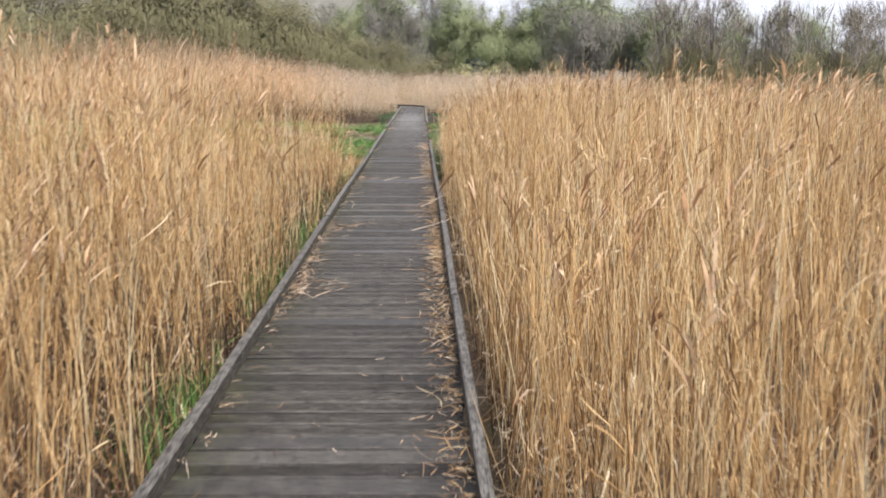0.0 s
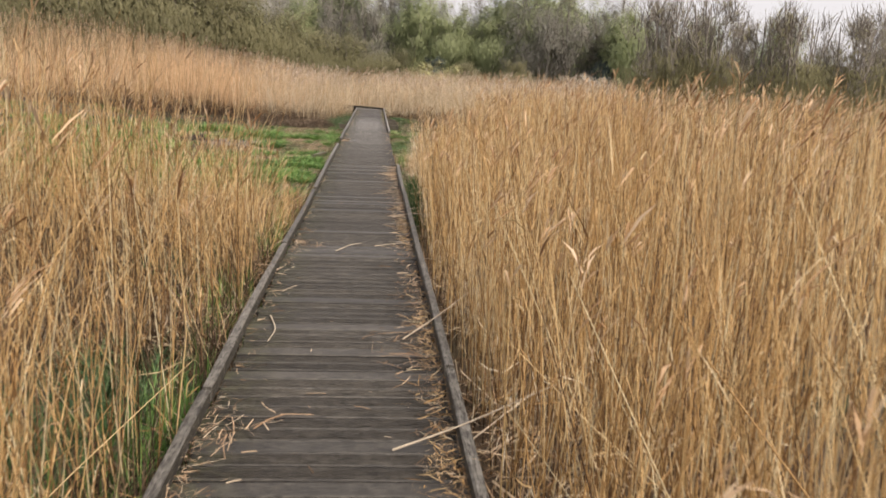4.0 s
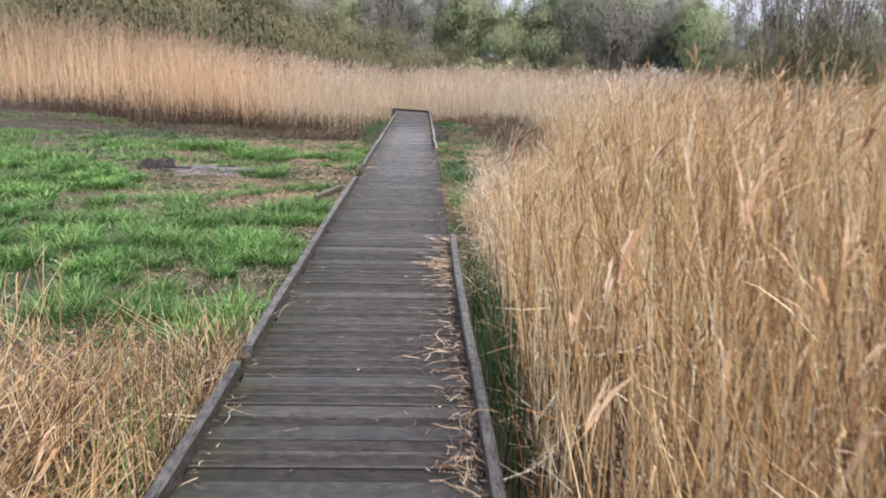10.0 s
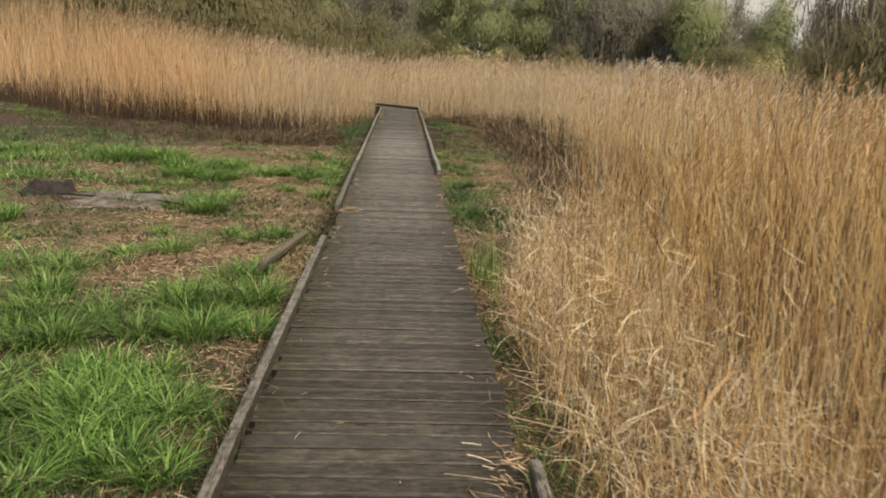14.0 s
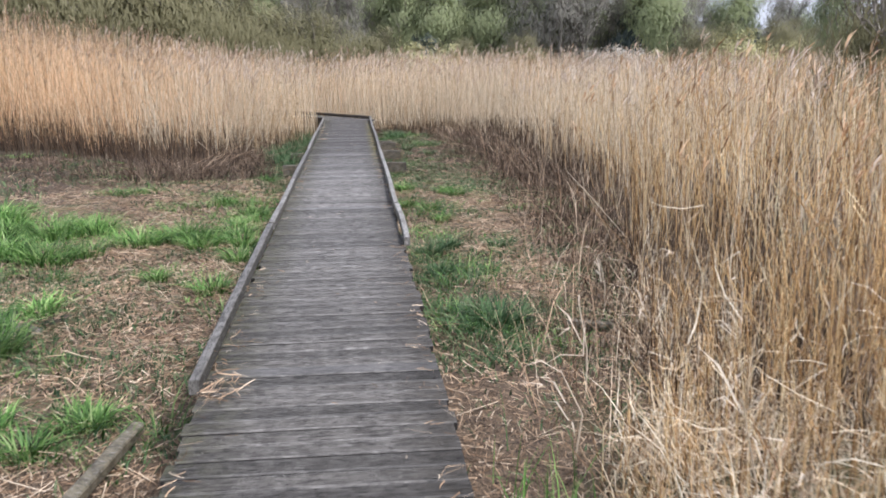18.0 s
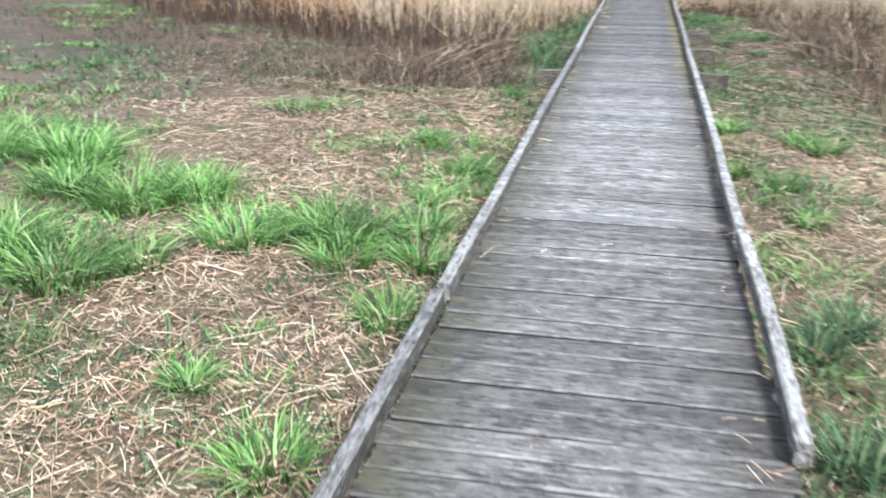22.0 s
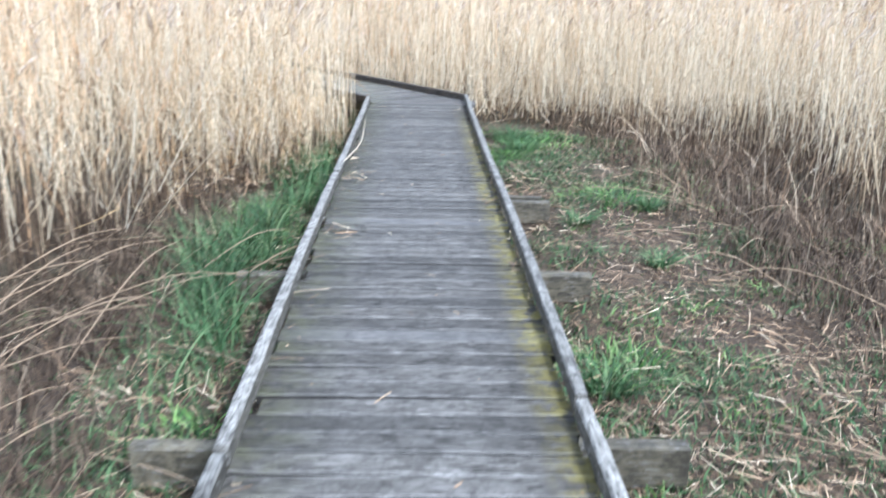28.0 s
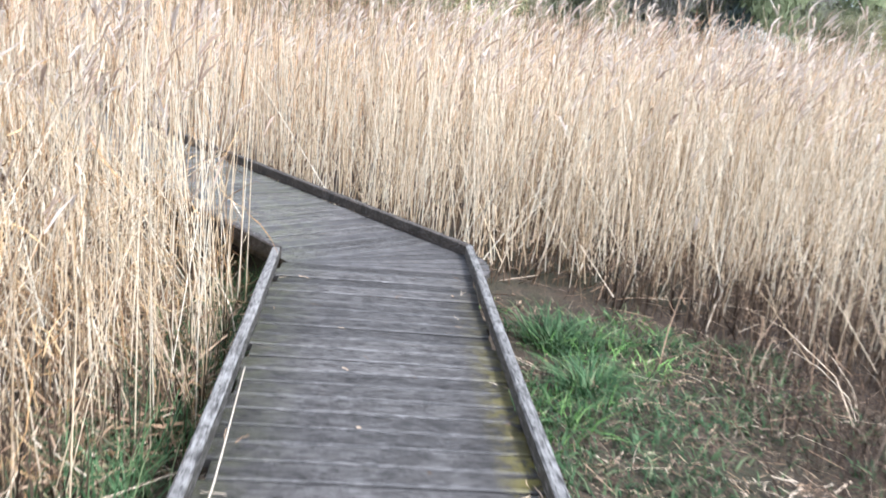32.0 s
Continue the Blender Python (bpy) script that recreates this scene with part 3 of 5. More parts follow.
def litter(soup, x, y, z, ln, width, slot=0, tilt=0.12, angle=None, plain=False):
    """Dead straws lying about."""
    n = len(x)
    a = rng.uniform(0, 2 * np.pi, n) if angle is None else angle
    d = unit(a)
    t = np.array([-0.5, 0.05, 0.5])
    if plain:
        p = np.stack([x, y, z], -1)[:, None] + d[:, None] * (ln[:, None] * t[::2])[..., None]
        p[..., 2] += ln[:, None] * rng.normal(0, tilt, n)[:, None] * t[::2]
        soup.ribbons(p, np.repeat(width[:, None], 2, 1), unit(a + np.pi / 2) + np.array([0, 0, 1.0]) * rng.normal(0, 0.5, n)[:, None], slot, tip=False)
        return
    p = np.stack([x, y, z], -1)[:, None] + d[:, None] * (ln[:, None] * t)[..., None]
    p[..., 2] += ln[:, None] * (rng.normal(0, tilt, n)[:, None] * t + 0.06 * (0.25 - t ** 2)) 
    p[..., :2] += (rng.normal(0, 0.05, n) * ln)[:, None, None] * np.array([0, 1, 0])[None, :, None] * np.stack([-d[:, 1], d[:, 0]], -1)[:, None]
    soup.ribbons(p, np.repeat(width[:, None], 3, 1), unit(a + np.pi / 2) + np.array([0, 0, 1.0]) * rng.normal(0, 0.5, n)[:, None], slot, tip=False)



def curls(soup, x, y, z, ln, width, slot=0, bow=1.6, tilt=0.5, k=4):
    """Dry leaf strips that bend and twist on their way."""
    n = len(x)
    a0, turn = rng.uniform(0, 2 * np.pi, n), rng.normal(0, bow, n)
    e0, dip = rng.normal(0, tilt, n), rng.normal(0, tilt, n)
    p = [np.stack([x, y, z], -1)]
    for i in range(k - 1):
        f = i / (k - 1)
        a, e = a0 + turn * f, e0 + dip * f
        p.append(p[-1] + np.stack([np.cos(a) * np.cos(e), np.sin(a) * np.cos(e), np.sin(e)], -1) * (ln / (k - 1))[:, None])
    side = unit(a0 + np.pi / 2) + np.array([0, 0, 1.0]) * rng.normal(0, 0.6, n)[:, None]
    soup.ribbons(np.stack(p, 1), width[:, None] * np.linspace(1, 0.35, k) * np.where(np.arange(k) == 0, 0.6, 1.0), side, slot)


# ---- ground: one sheet to the horizon ----
def build_ground():
    xs = np.concatenate([[-600, -300, -150, -80, -50, -35], np.arange(-24, -6, 0.6), np.arange(-6, 6, 0.16), np.arange(6, 24.1, 0.6), [35, 50, 80, 150, 300, 600]])
    ys = np.concatenate([[-400, -200, -100, -50, -25, -12], np.arange(-6, 16, 0.4), np.arange(16, 48, 0.16), np.arange(48, 64, 0.6), [70, 80, 95, 110, 140, 200, 300, 450, 700]])
    gx, gy = np.meshgrid(xs, ys)
    near = np.clip((60 - np.abs(gx)) / 30, 0, 1) * np.clip((90 - gy) / 25, 0, 1)
    gz = GROUND + (ground_z(gx, gy) - GROUND) * near
    nx, ny = len(xs), len(ys)
    i, j = np.meshgrid(np.arange(nx - 1), np.arange(ny - 1))
    a = (j * nx + i).ravel()
    soup = Soup([ground_material()])
    soup.add(np.stack([gx, gy, gz], -1), np.stack([a, a + 1, a + nx + 1, a + nx], -1))
    ob = soup.done("ground")
    for p in ob.data.polygons:
        p.use_smooth = True
    return tagged(ob, "brown marsh ground with dead straw and mossy patches", "ground", kind="structure")


build_ground()


# ---- boardwalk ----
PITCH, HALF = 0.1385, 0.605


def plank_profile(width, thick, grooves):
    """The board's section: eased edges and, on the ribbed ones, shallow grooves along the top."""
    pts = [(-width / 2, -thick), (-width / 2, -0.006), (-width / 2 + 0.005, 0.0)]
    if grooves:
        step = (width - 0.02) / grooves
        for g in range(grooves):
            c = -width / 2 + 0.01 + step * (g + 0.5)
            pts += [(c - step * 0.35, 0.0), (c - step * 0.26, -0.0065), (c + step * 0.26, -0.0065), (c + step * 0.35, 0.0)]
    pts += [(width / 2 - 0.005, 0.0), (width / 2, -0.006), (width / 2, -thick)]
    return pts


def plank_mesh(length, width, grooves, worn):
    pts = plank_profile(width, 0.042, grooves)
    bm = bmesh.new()
    r = random.Random(worn)
    rings = []
    for e in (-1, -0.33, 0.3, 1):
        x = e * length / 2 + (r.uniform(-0.007, 0.007) if abs(e) == 1 else 0)
        rings.append([bm.verts.new((x, py + r.uniform(-0.0003, 0.0003), pz + r.uniform(-0.0002, 0.0002) - (0.002 if abs(e) == 1 else 0))) for py, pz in pts])
    for a, b in zip(rings, rings[1:]):
        for q in range(len(pts) - 1):
            bm.faces.new((a[q], a[q + 1], b[q + 1], b[q]))
        bm.faces.new((a[-1], a[0], b[0], b[-1]))
    bm.faces.new(rings[0][::-1])
    bm.faces.new(rings[-1])
    bmesh.ops.recalc_face_normals(bm, faces=bm.faces)
    me = bpy.data.meshes.new("plank")
    bm.to_mesh(me)
    bm.free()
    me.materials.append(plank_mat)
    me.materials.append(gap_mat)
    me.materials.append(groove_mat)
    for f in me.polygons:
        if abs(f.normal.y) > 0.95 and any(me.vertices[v].co.z < -0.03 for v in f.vertices):
            f.material_index = 1
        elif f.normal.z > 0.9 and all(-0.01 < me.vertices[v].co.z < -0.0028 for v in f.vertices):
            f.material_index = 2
    return me


def timber(name, length, width, height, mat, parent, m, seed, label="", cracks=True):
    """A sawn length along y with worn, slightly wavy arrises; its foot at z = 0."""
    bm = bmesh.new()
    r = random.Random(seed)
    n = max(3, int(length / 0.35))
    rings = []
    bow = r.uniform(-0.012, 0.012)
    e = min(width, height) * 0.13
    for i in range(n + 1):
        t = i / n
        w, h = width * r.uniform(0.96, 1.02), height * r.uniform(0.965, 1.015)
        if i in (0, n):
            w, h = w * 0.96, h * 0.98
        cx = bow * math.sin(math.pi * t) + r.uniform(-0.0015, 0.0015)
        prof = [(-w / 2, 0), (w / 2, 0), (w / 2, h - e), (w / 2 - e, h), (-w / 2 + e * r.uniform(0.6, 1.6), h), (-w / 2, h - e * r.uniform(0.6, 1.6))]
        rings.append([bm.verts.new((cx + px, -length / 2 + length * t, pz)) for px, pz in prof])
    for a, b in zip(rings, rings[1:]):
        for q in range(6):
            bm.faces.new((a[q], b[q], b[(q + 1) % 6], a[(q + 1) % 6]))
    bm.faces.new(rings[0])
    bm.faces.new(rings[-1][::-1])
    bmesh.ops.recalc_face_normals(bm, faces=bm.faces)
    ob = part(name, bm, mat, parent, label)
    ob.matrix_basis = m
    # upright faces get the darker tone that stands in for shade
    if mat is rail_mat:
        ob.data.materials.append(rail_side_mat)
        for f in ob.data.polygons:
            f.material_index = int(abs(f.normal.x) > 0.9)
    return ob


def rail_run(parent, side, cuts, seed):
    """Kerb rails from cut to cut along the straight."""
    for i, (a, b) in enumerate(cuts):
        lift = 0.002 + 0.006 * ((i * 7 + seed) % 3) / 2
        lean = math.degrees(math.atan2(0.012 * ((i * 5 + seed) % 3 - 1), b - a))
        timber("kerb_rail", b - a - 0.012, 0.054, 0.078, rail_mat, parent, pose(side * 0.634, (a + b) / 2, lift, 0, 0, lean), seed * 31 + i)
        for y in np.arange(a + 0.4, b - 0.2, 1.35):
            timber("rail_block", 0.09, 0.05, 0.0045, rail_mat, parent, pose(side * 0.634, y, -0.001), int(y * 10) + seed)


def deck_run(name, y0, y1, label, left_cuts, right_cuts, seed):
    walk_way = tagged(new(name), label, "boardwalk", kind="structure")
    r = random.Random(seed)
    y = y0
    while y < y1 - 0.02:
        me = r.choice(ribbed if r.random() < (0.93 if y > 20 else 0.55) else plain)
        same_mesh("plank", me, pose(r.uniform(-0.012, 0.012), y + PITCH / 2, r.uniform(-0.006, 0.001), r.uniform(-0.8, 0.8), r.uniform(-0.2, 0.2), r.uniform(-0.4, 0.4)), walk_way)
        y += PITCH
    for x in (-0.42, 0.42):
        timber("joist", y1 - y0, 0.07, 0.14, beam_mat, walk_way, pose(x, (y0 + y1) / 2, -0.187), seed + int(x * 10))
    rail_run(walk_way, -1, left_cuts, seed + 1)
    rail_run(walk_way, 1, right_cuts, seed + 2)
    return walk_way


ribbed = [plank_mesh(2 * HALF + d, w, 7, s) for s, (d, w) in enumerate(((0.0, 0.1235), (0.012, 0.126), (-0.01, 0.1215), (0.02, 0.1245), (0.005, 0.127)))]
plain = [plank_mesh(2 * HALF + d, 0.1245, g, 10 + s) for s, (d, g) in enumerate(((0.0, 0), (0.015, 6), (-0.012, 5), (0.008, 0), (0.02, 6)))]
deck_run("boardwalk", -4.0, 21.0, "weathered grey-brown plank boardwalk with low kerb rails among the reeds",
                     [(-4, 0.2), (0.22, 4.1), (4.12, 8.07), (8.09, 12.0), (12.02, 15.92), (16.2, 19.95)], [(-4, 0.6), (0.62, 4.5), (4.52, 8.45), (8.48, 12.3), (12.32, 16.04), (16.0, 19.7)], 3)
far_walk = deck_run("boardwalk", 21.0056, 46.05, "silvery ribbed plank boardwalk with low kerb rails over open marsh",
                    [(19.97, 24.25), (25.9, 30.18), (30.22, 33.45), (33.48, 37.34), (37.38, 41.6), (41.62, 46.1)], [(29.3, 31.2), (31.23, 33.07), (33.09, 37.75), (37.78, 41.9), (41.92, 46.5)], 5)

# bearers under the far part run out past the rails
for y, twin in ((38.0, False), (40.15, False), (42.05, True)):
    for side in ((1,) if twin else (-1, 1)):
        top = -0.245 if side > 0 else -0.265
        ob = timber("bearer", 1.12, 0.085, 0.19, beam_mat, far_walk, pose(side * 0.58, y, top - 0.19, 0, 0, 90 + side * 0.6), int(y * 10) + side, "mossy square-cut bearer end")
        if twin and side > 0:
            timber("bearer", 1.0, 0.05, 0.17, beam_mat, far_walk, pose(side * 0.58, y + 0.12, top - 0.155, 0, 0, 90), int(y * 10) + 5)


def build_turn():
    turn_walk = tagged(new("boardwalk"), "grey plank boardwalk bending away between tall dry reeds", "boardwalk", kind="structure")
    d = Vector((TURN_DIR[0], TURN_DIR[1], 0))
    across = Vector((TURN_DIR[1], -TURN_DIR[0], 0))
    hub, r = Vector((CORNER_L[0] + 0.03, CORNER_L[1] - 0.06, 0)), random.Random(9)
    # tapering boards fan round the inner corner
    fan = 6
    for i in range(fan):
        a0, a1 = TURN * i / fan + 0.006, TURN * (i + 1) / fan - 0.006
        bm = bmesh.new()
        rows = []
        for z in (-0.042, 0.0):
            rows.append([bm.verts.new(hub + Vector((rad * math.cos(a), rad * math.sin(a), z + r.uniform(-0.001, 0.001)))) for rad, a in ((0.03, a0), (1.30 + 0.03 * i * (fan - i) / 3, a0), (1.30 + 0.03 * (i + 1) * (fan - 1 - i) / 3, a1), (0.03, a1))])
        bm.faces.new(rows[1])
        bm.faces.new(rows[0][::-1])
        for q in range(4):
            bm.faces.new((rows[0][q], rows[0][(q + 1) % 4], rows[1][(q + 1) % 4], rows[1][q]))
        part("plank", bm, plank_mat, turn_walk)
    deg = math.degrees(TURN)
    for i in range(58):
        c = hub + across * 0.655 + d * (PITCH * (i + 0.5))
        same_mesh("plank", r.choice(plain), pose(c.x + r.uniform(-0.01, 0.01), c.y, r.uniform(-0.004, 0.001), r.uniform(-0.5, 0.5), 0, deg + r.uniform(-0.4, 0.4)), turn_walk)
    for start, sgn, first in ((Vector((*CORNER_L, 0)), -1, 4.2), (Vector((*CORNER_R, 0)), 1, 4.4)):
        s = 0.0
        for i, ln in enumerate((first, 4.0)):
            c = start + d * (s + ln / 2) + across * sgn * 0.0
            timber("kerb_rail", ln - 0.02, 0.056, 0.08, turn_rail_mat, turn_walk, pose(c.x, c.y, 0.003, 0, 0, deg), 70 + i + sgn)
            s += ln
    for k in (0.25, 1.0):
        c = hub + across * k + d * 4.0
        timber("joist", 8.0, 0.07, 0.14, beam_mat, turn_walk, pose(c.x, c.y, -0.187, 0, 0, deg), 90 + int(k * 10))
    return turn_walk


build_turn()

# a rail that has come loose and lies in the grass
loose = timber("loose_rail", 2.1, 0.07, 0.06, beam_mat, None, pose(-1.13, 25.35, -0.33, -3.2, 8, -5), 41)
tagged(loose, "brownish detached kerb timber lying in the grass beside the boardwalk", "timber")
sleeper = timber("broken_board", 0.34, 0.085, 0.04, beam_mat, None, pose(1.97, 28.1, -0.42, 4, 0, 78), 43)
tagged(sleeper, "short weathered broken board lying in marsh grass", "board")


# ---- reed beds ----
def reed_bed(zones, keep, label, mats, share=None):
    soup = Soup(mats)
    for x0, x1, y0, y1, per, detail in zones:
        x, y = scatter(x0, x1, y0, y1, per)
        kind = reed_here(x, y)
        ok = (kind == keep) & (rng.random(len(x)) < 0.78 + 0.35 * field(x * 4, y * 4))
        if share is not None:
            ok &= rng.random(len(x)) < share(x, y)
        reeds(soup, x[ok], y[ok], kind[ok], detail)
    return tagged(soup.done("reed_bed"), label, "reeds", "reed beds along the boardwalk", "stuff")


MELLOW = [mellow_stem_mat, mellow_leaf_mat, mellow_plume_mat, shaded_sheath_mat]
GOLDEN, BLEACHED = [stem_mat, leaf_mat, plume_mat, shaded_sheath_mat], [pale_stem_mat, pale_leaf_mat, pale_plume_mat, shaded_sheath_mat]
def paler(x, y):
    """Share of bleached stems: the golden bed passes over into the pale one."""
    return np.interp(y, (25, 42), (0, 1))


def at_bend(x, y):
    return np.interp(x, (-6.5, -1.8), (0, 1)) * np.interp(y, (50, 53), (1, 0))


reed_bed([(-1.9, -0.78, -3, 18.5, 190, 2), (-3.6, -1.9, -3, 17.5, 120, 2), (-7, -3.6, -3, 17, 48, 1), (-16, -7, 0, 17, 14, 1), (-36, -16, 0, 17, 5, 0)], 1,
         "dense bed of tall dry tan reeds with drooping plumes", GOLDEN)
reed_bed([(0.78, 1.9, -3, 30, 195, 2), (1.9, 3.6, -3, 42, 122, 2), (3.6, 7, -3, 42, 50, 1), (7, 16, 0, 42, 18, 1), (16, 40, 0, 42, 5, 0)], 2,
         "wide bed of dry golden reeds with brown seed plumes", GOLDEN, lambda x, y: 1 - paler(x, y))
reed_bed([(1.5, 3.6, 24, 47.5, 110, 2), (3.6, 4.8, 24, 47.5, 85, 2), (4.8, 9, 24, 47.5, 46, 1), (9, 18, 24, 47.5, 16, 1), (18, 40, 24, 47.5, 5, 0)], 2,
         "pale bleached reeds with a ragged brown foot beside open ground", BLEACHED, lambda x, y: paler(x, y))
reed_bed([(-3.2, -0.78, 40, 46, 135, 2), (-6.5, -3.2, 40, 46, 85, 1), (-5.5, 5, 46, 53, 120, 1), (5, 9, 46, 53, 60, 1)], 3,
         "tall pale reed stand closing in on the bend of the boardwalk", BLEACHED, at_bend)
reed_bed([(-3.2, -1.8, 40, 46, 135, 1), (-9, -3.2, 39.5, 46, 80, 1), (-20, -9, 43, 56, 30, 1), (-5.5, 5, 46, 52, 115, 1), (5, 9, 46, 52, 60, 1), (9, 20, 47, 56, 20, 1), (-9, -5.5, 46, 52, 45, 1), (-12, 9, 52, 60, 26, 1), (-38, -20, 48, 70, 5, 0),
          (-40, 40, 60, 76, 6, 0), (-45, 45, 76, 100, 2.6, 0), (9, 40, 56, 60, 8, 0), (20, 40, 47, 56, 6, 0)], 3,
         "tall mellow reed stand closing the view behind the open marsh", MELLOW, lambda x, y: 1 - at_bend(x, y))


# ---- low growth on the open ground ----
def open_ground(x, y):
    return (reed_here(x, y) == 0) & (np.abs(x) > 0.70) & ~on_turn(x, y)


# centres of the greener swards
SWARDS = [(-4.0, 33.0, 1.2, 0.5), (-2.4, 32.2, 0.8, 0.4), (-6.8, 33.4, 1.5, 1.2), (-1.35, 23.4, 0.45, 0.7), (-1.5, 21.2, 0.7, 1.4), (-2.4, 21.6, 0.8, 1.2), (-3.4, 24.6, 1.0, 0.8),
          (-2.4, 25.8, 0.7, 0.4), (-5.4, 27.6, 1.2, 0.9), (-8.5, 24.5, 3.0, 2.0), (-5.9, 30.6, 0.7, 1.0), (-10.0, 29.0, 2.5, 3.0), (-12.0, 36.0, 4.0, 3.0), (-1.1, 26.2, 0.35, 0.7), (-1.0, 29.0, 0.3, 0.5), (-2.2, 27.8, 0.5, 0.5), (-1.0, 33.5, 0.25, 0.7), (-1.1, 36.3, 0.25, 0.6),
          (1.2, 28.2, 0.6, 1.0), (1.0, 31.5, 0.25, 1.2), (1.0, 33.8, 0.25, 1.6), (1.35, 33.7, 0.3, 0.4), (1.1, 39.2, 0.35, 0.5), (1.7, 39.6, 0.4, 0.7), (1.85, 42.9, 0.5, 0.4), (1.4, 45.9, 0.3, 0.5), (1.05, 44.9, 0.2, 0.4),
          (-1.2, 41.9, 0.3, 0.6), (-1.05, 38.4, 0.2, 0.3), (-3.2, 19.4, 2.4, 2.2), (-2.8, 23.2, 1.6, 1.2), (-6.0, 21.5, 2.5, 2.0), (-10.5, 20.5, 3.0, 2.5), (2.3, 36.2, 0.4, 0.4), (-1.6, 34.2, 0.3, 0.3),
          (-4.2, 22.0, 1.6, 1.6), (-1.3, 18.6, 0.7, 1.4), (-7.6, 29.6, 1.6, 1.4), (-7.0, 26.0, 2.0, 1.4), (-4.6, 26.0, 1.0, 0.7), (-14.0, 26.0, 3.5, 4.0), (1.15, 29.8, 0.4, 0.8), (1.2, 36.2, 0.3, 0.7), (1.3, 41.0, 0.35, 0.5)]


def sward(x, y):
    g = np.zeros_like(x)
    for cx, cy, rx, ry in SWARDS:
        g = np.maximum(g, 1.25 - np.hypot((x - cx) / rx, (y - cy) / ry))
    return g + 0.5 * field(x * 3.2, y * 3.2)


def grass_cover():
    soup = Soup([grass_mat, weed_mat])
    for x0, x1, y0, y1, tufts, per, long in ((-4.5, -0.7, 17, 44, 20, 36, 0.9), (0.7, 3.9, 19, 47, 18, 40, 0.9), (-9, -4.5, 16, 43, 12, 36, 1.1), (-20, -9, 15, 50, 6, 34, 1.5)):
        cx, cy = scatter(x0, x1, y0, y1, tufts)
        s = sward(cx, cy)
        ok = open_ground(cx, cy) & (rng.random(len(cx)) < np.clip(np.where((cx > 0) & (cx < 2.3) & (cy > 33), np.interp(cy, (40, 44), (0.62, 0.2)), 0.06) + 1.3 * s, 0.04, 1.0) * np.where((cy > 35.5) & (cx > 0), 0.7, 1.0) * np.where((cy > 30.5) & (cy < 36.5), 0.55, 1.0) * np.where((cx < 0) & (cy < 30), np.clip(0.6 + 1.1 * field(cx * 2.1 + 4, cy * 2.1), 0.08, 1), 1.0))
        cx, cy, s = cx[ok], cy[ok], s[ok]
        size = rng.uniform(0.6, 1.4, len(cx))
        rad = np.repeat(0.05 + 0.06 * size * np.clip(s + 0.3, 0.3, 1.2), per)
        x = np.repeat(cx, per) + rng.normal(0, 1, len(cx) * per) * rad
        y = np.repeat(cy, per) + rng.normal(0, 1, len(cx) * per) * rad
        ln = np.repeat(np.clip(0.09 + 0.2 * np.clip(s, 0, 1.2), 0.07, 0.31) * size, per) * rng.uniform(0.5, 1.2, len(x)) * long * np.where(y > 36, 0.6, np.where((x > 0) & (y > 26.5), 0.72, 1.0))
        w = rng.uniform(0.006, 0.0125, len(x)) * (1.0 if long < 1.05 else 1.6)
        ok = np.abs(x) > 0.69
        dark = (x > 0) & (np.repeat(rng.random(len(cx)), per) < 0.6)
        for slot, take in ((0, ok & ~dark), (1, ok & dark)):
            blades(soup, x[take], y[take], ln[take], w[take], slot, spread=1.0, k=4 if x1 > -4 else 3, away=(np.repeat(cx, per)[take], np.repeat(cy, per)[take]))
    # rounded tussocks, close-set and arching
    mounds = [(-3.4, 32.4, 0.38), (-3.0, 32.6, 0.32), (-2.3, 31.8, 0.3), (-1.9, 32.2, 0.3), (-1.6, 32.0, 0.28), (-3.05, 31.0, 0.34), (-3.6, 31.2, 0.36), (-2.7, 31.3, 0.2), (-1.04, 30.9, 0.2), (-1.08, 31.7, 0.2), (-1.25, 32.3, 0.24), (-1.55, 31.6, 0.22), (-4.4, 33.2, 0.4), (-5.2, 33.0, 0.4), (-4.0, 32.5, 0.3), (-1.7, 30.0, 0.1), (-1.13, 29.5, 0.18),
              (-1.15, 33.8, 0.16), (-1.7, 34.6, 0.15), (-1.3, 32.9, 0.12), (-1.3, 37.0, 0.13), (0.97, 35.7, 0.16), (1.58, 35.3, 0.17), (1.71, 34.9, 0.15), (1.26, 33.8, 0.14), (0.92, 34.2, 0.13), (1.0, 31.0, 0.15), (1.0, 30.0, 0.15), (1.3, 28.3, 0.26), (1.22, 31.3, 0.18), (1.8, 31.3, 0.16), (1.3, 33.0, 0.12),
              (1.81, 40.9, 0.12), (1.23, 46.2, 0.25), (1.3, 45.4, 0.22), (1.4, 42.0, 0.12), (2.1, 42.4, 0.12), (1.0, 38.9, 0.15), (-1.1, 40.9, 0.18), (-1.2, 41.8, 0.2), (-1.0, 42.6, 0.2), (-1.3, 42.3, 0.16)]
    r = random.Random(17)
    for i in range(380):
        x, y = r.uniform(-9, -0.95), r.uniform(18.2, 29.2)
        if sward(np.array([x]), np.array([y]))[0] > 0.1:
            mounds.append((x, y, r.uniform(0.1, 0.27)))
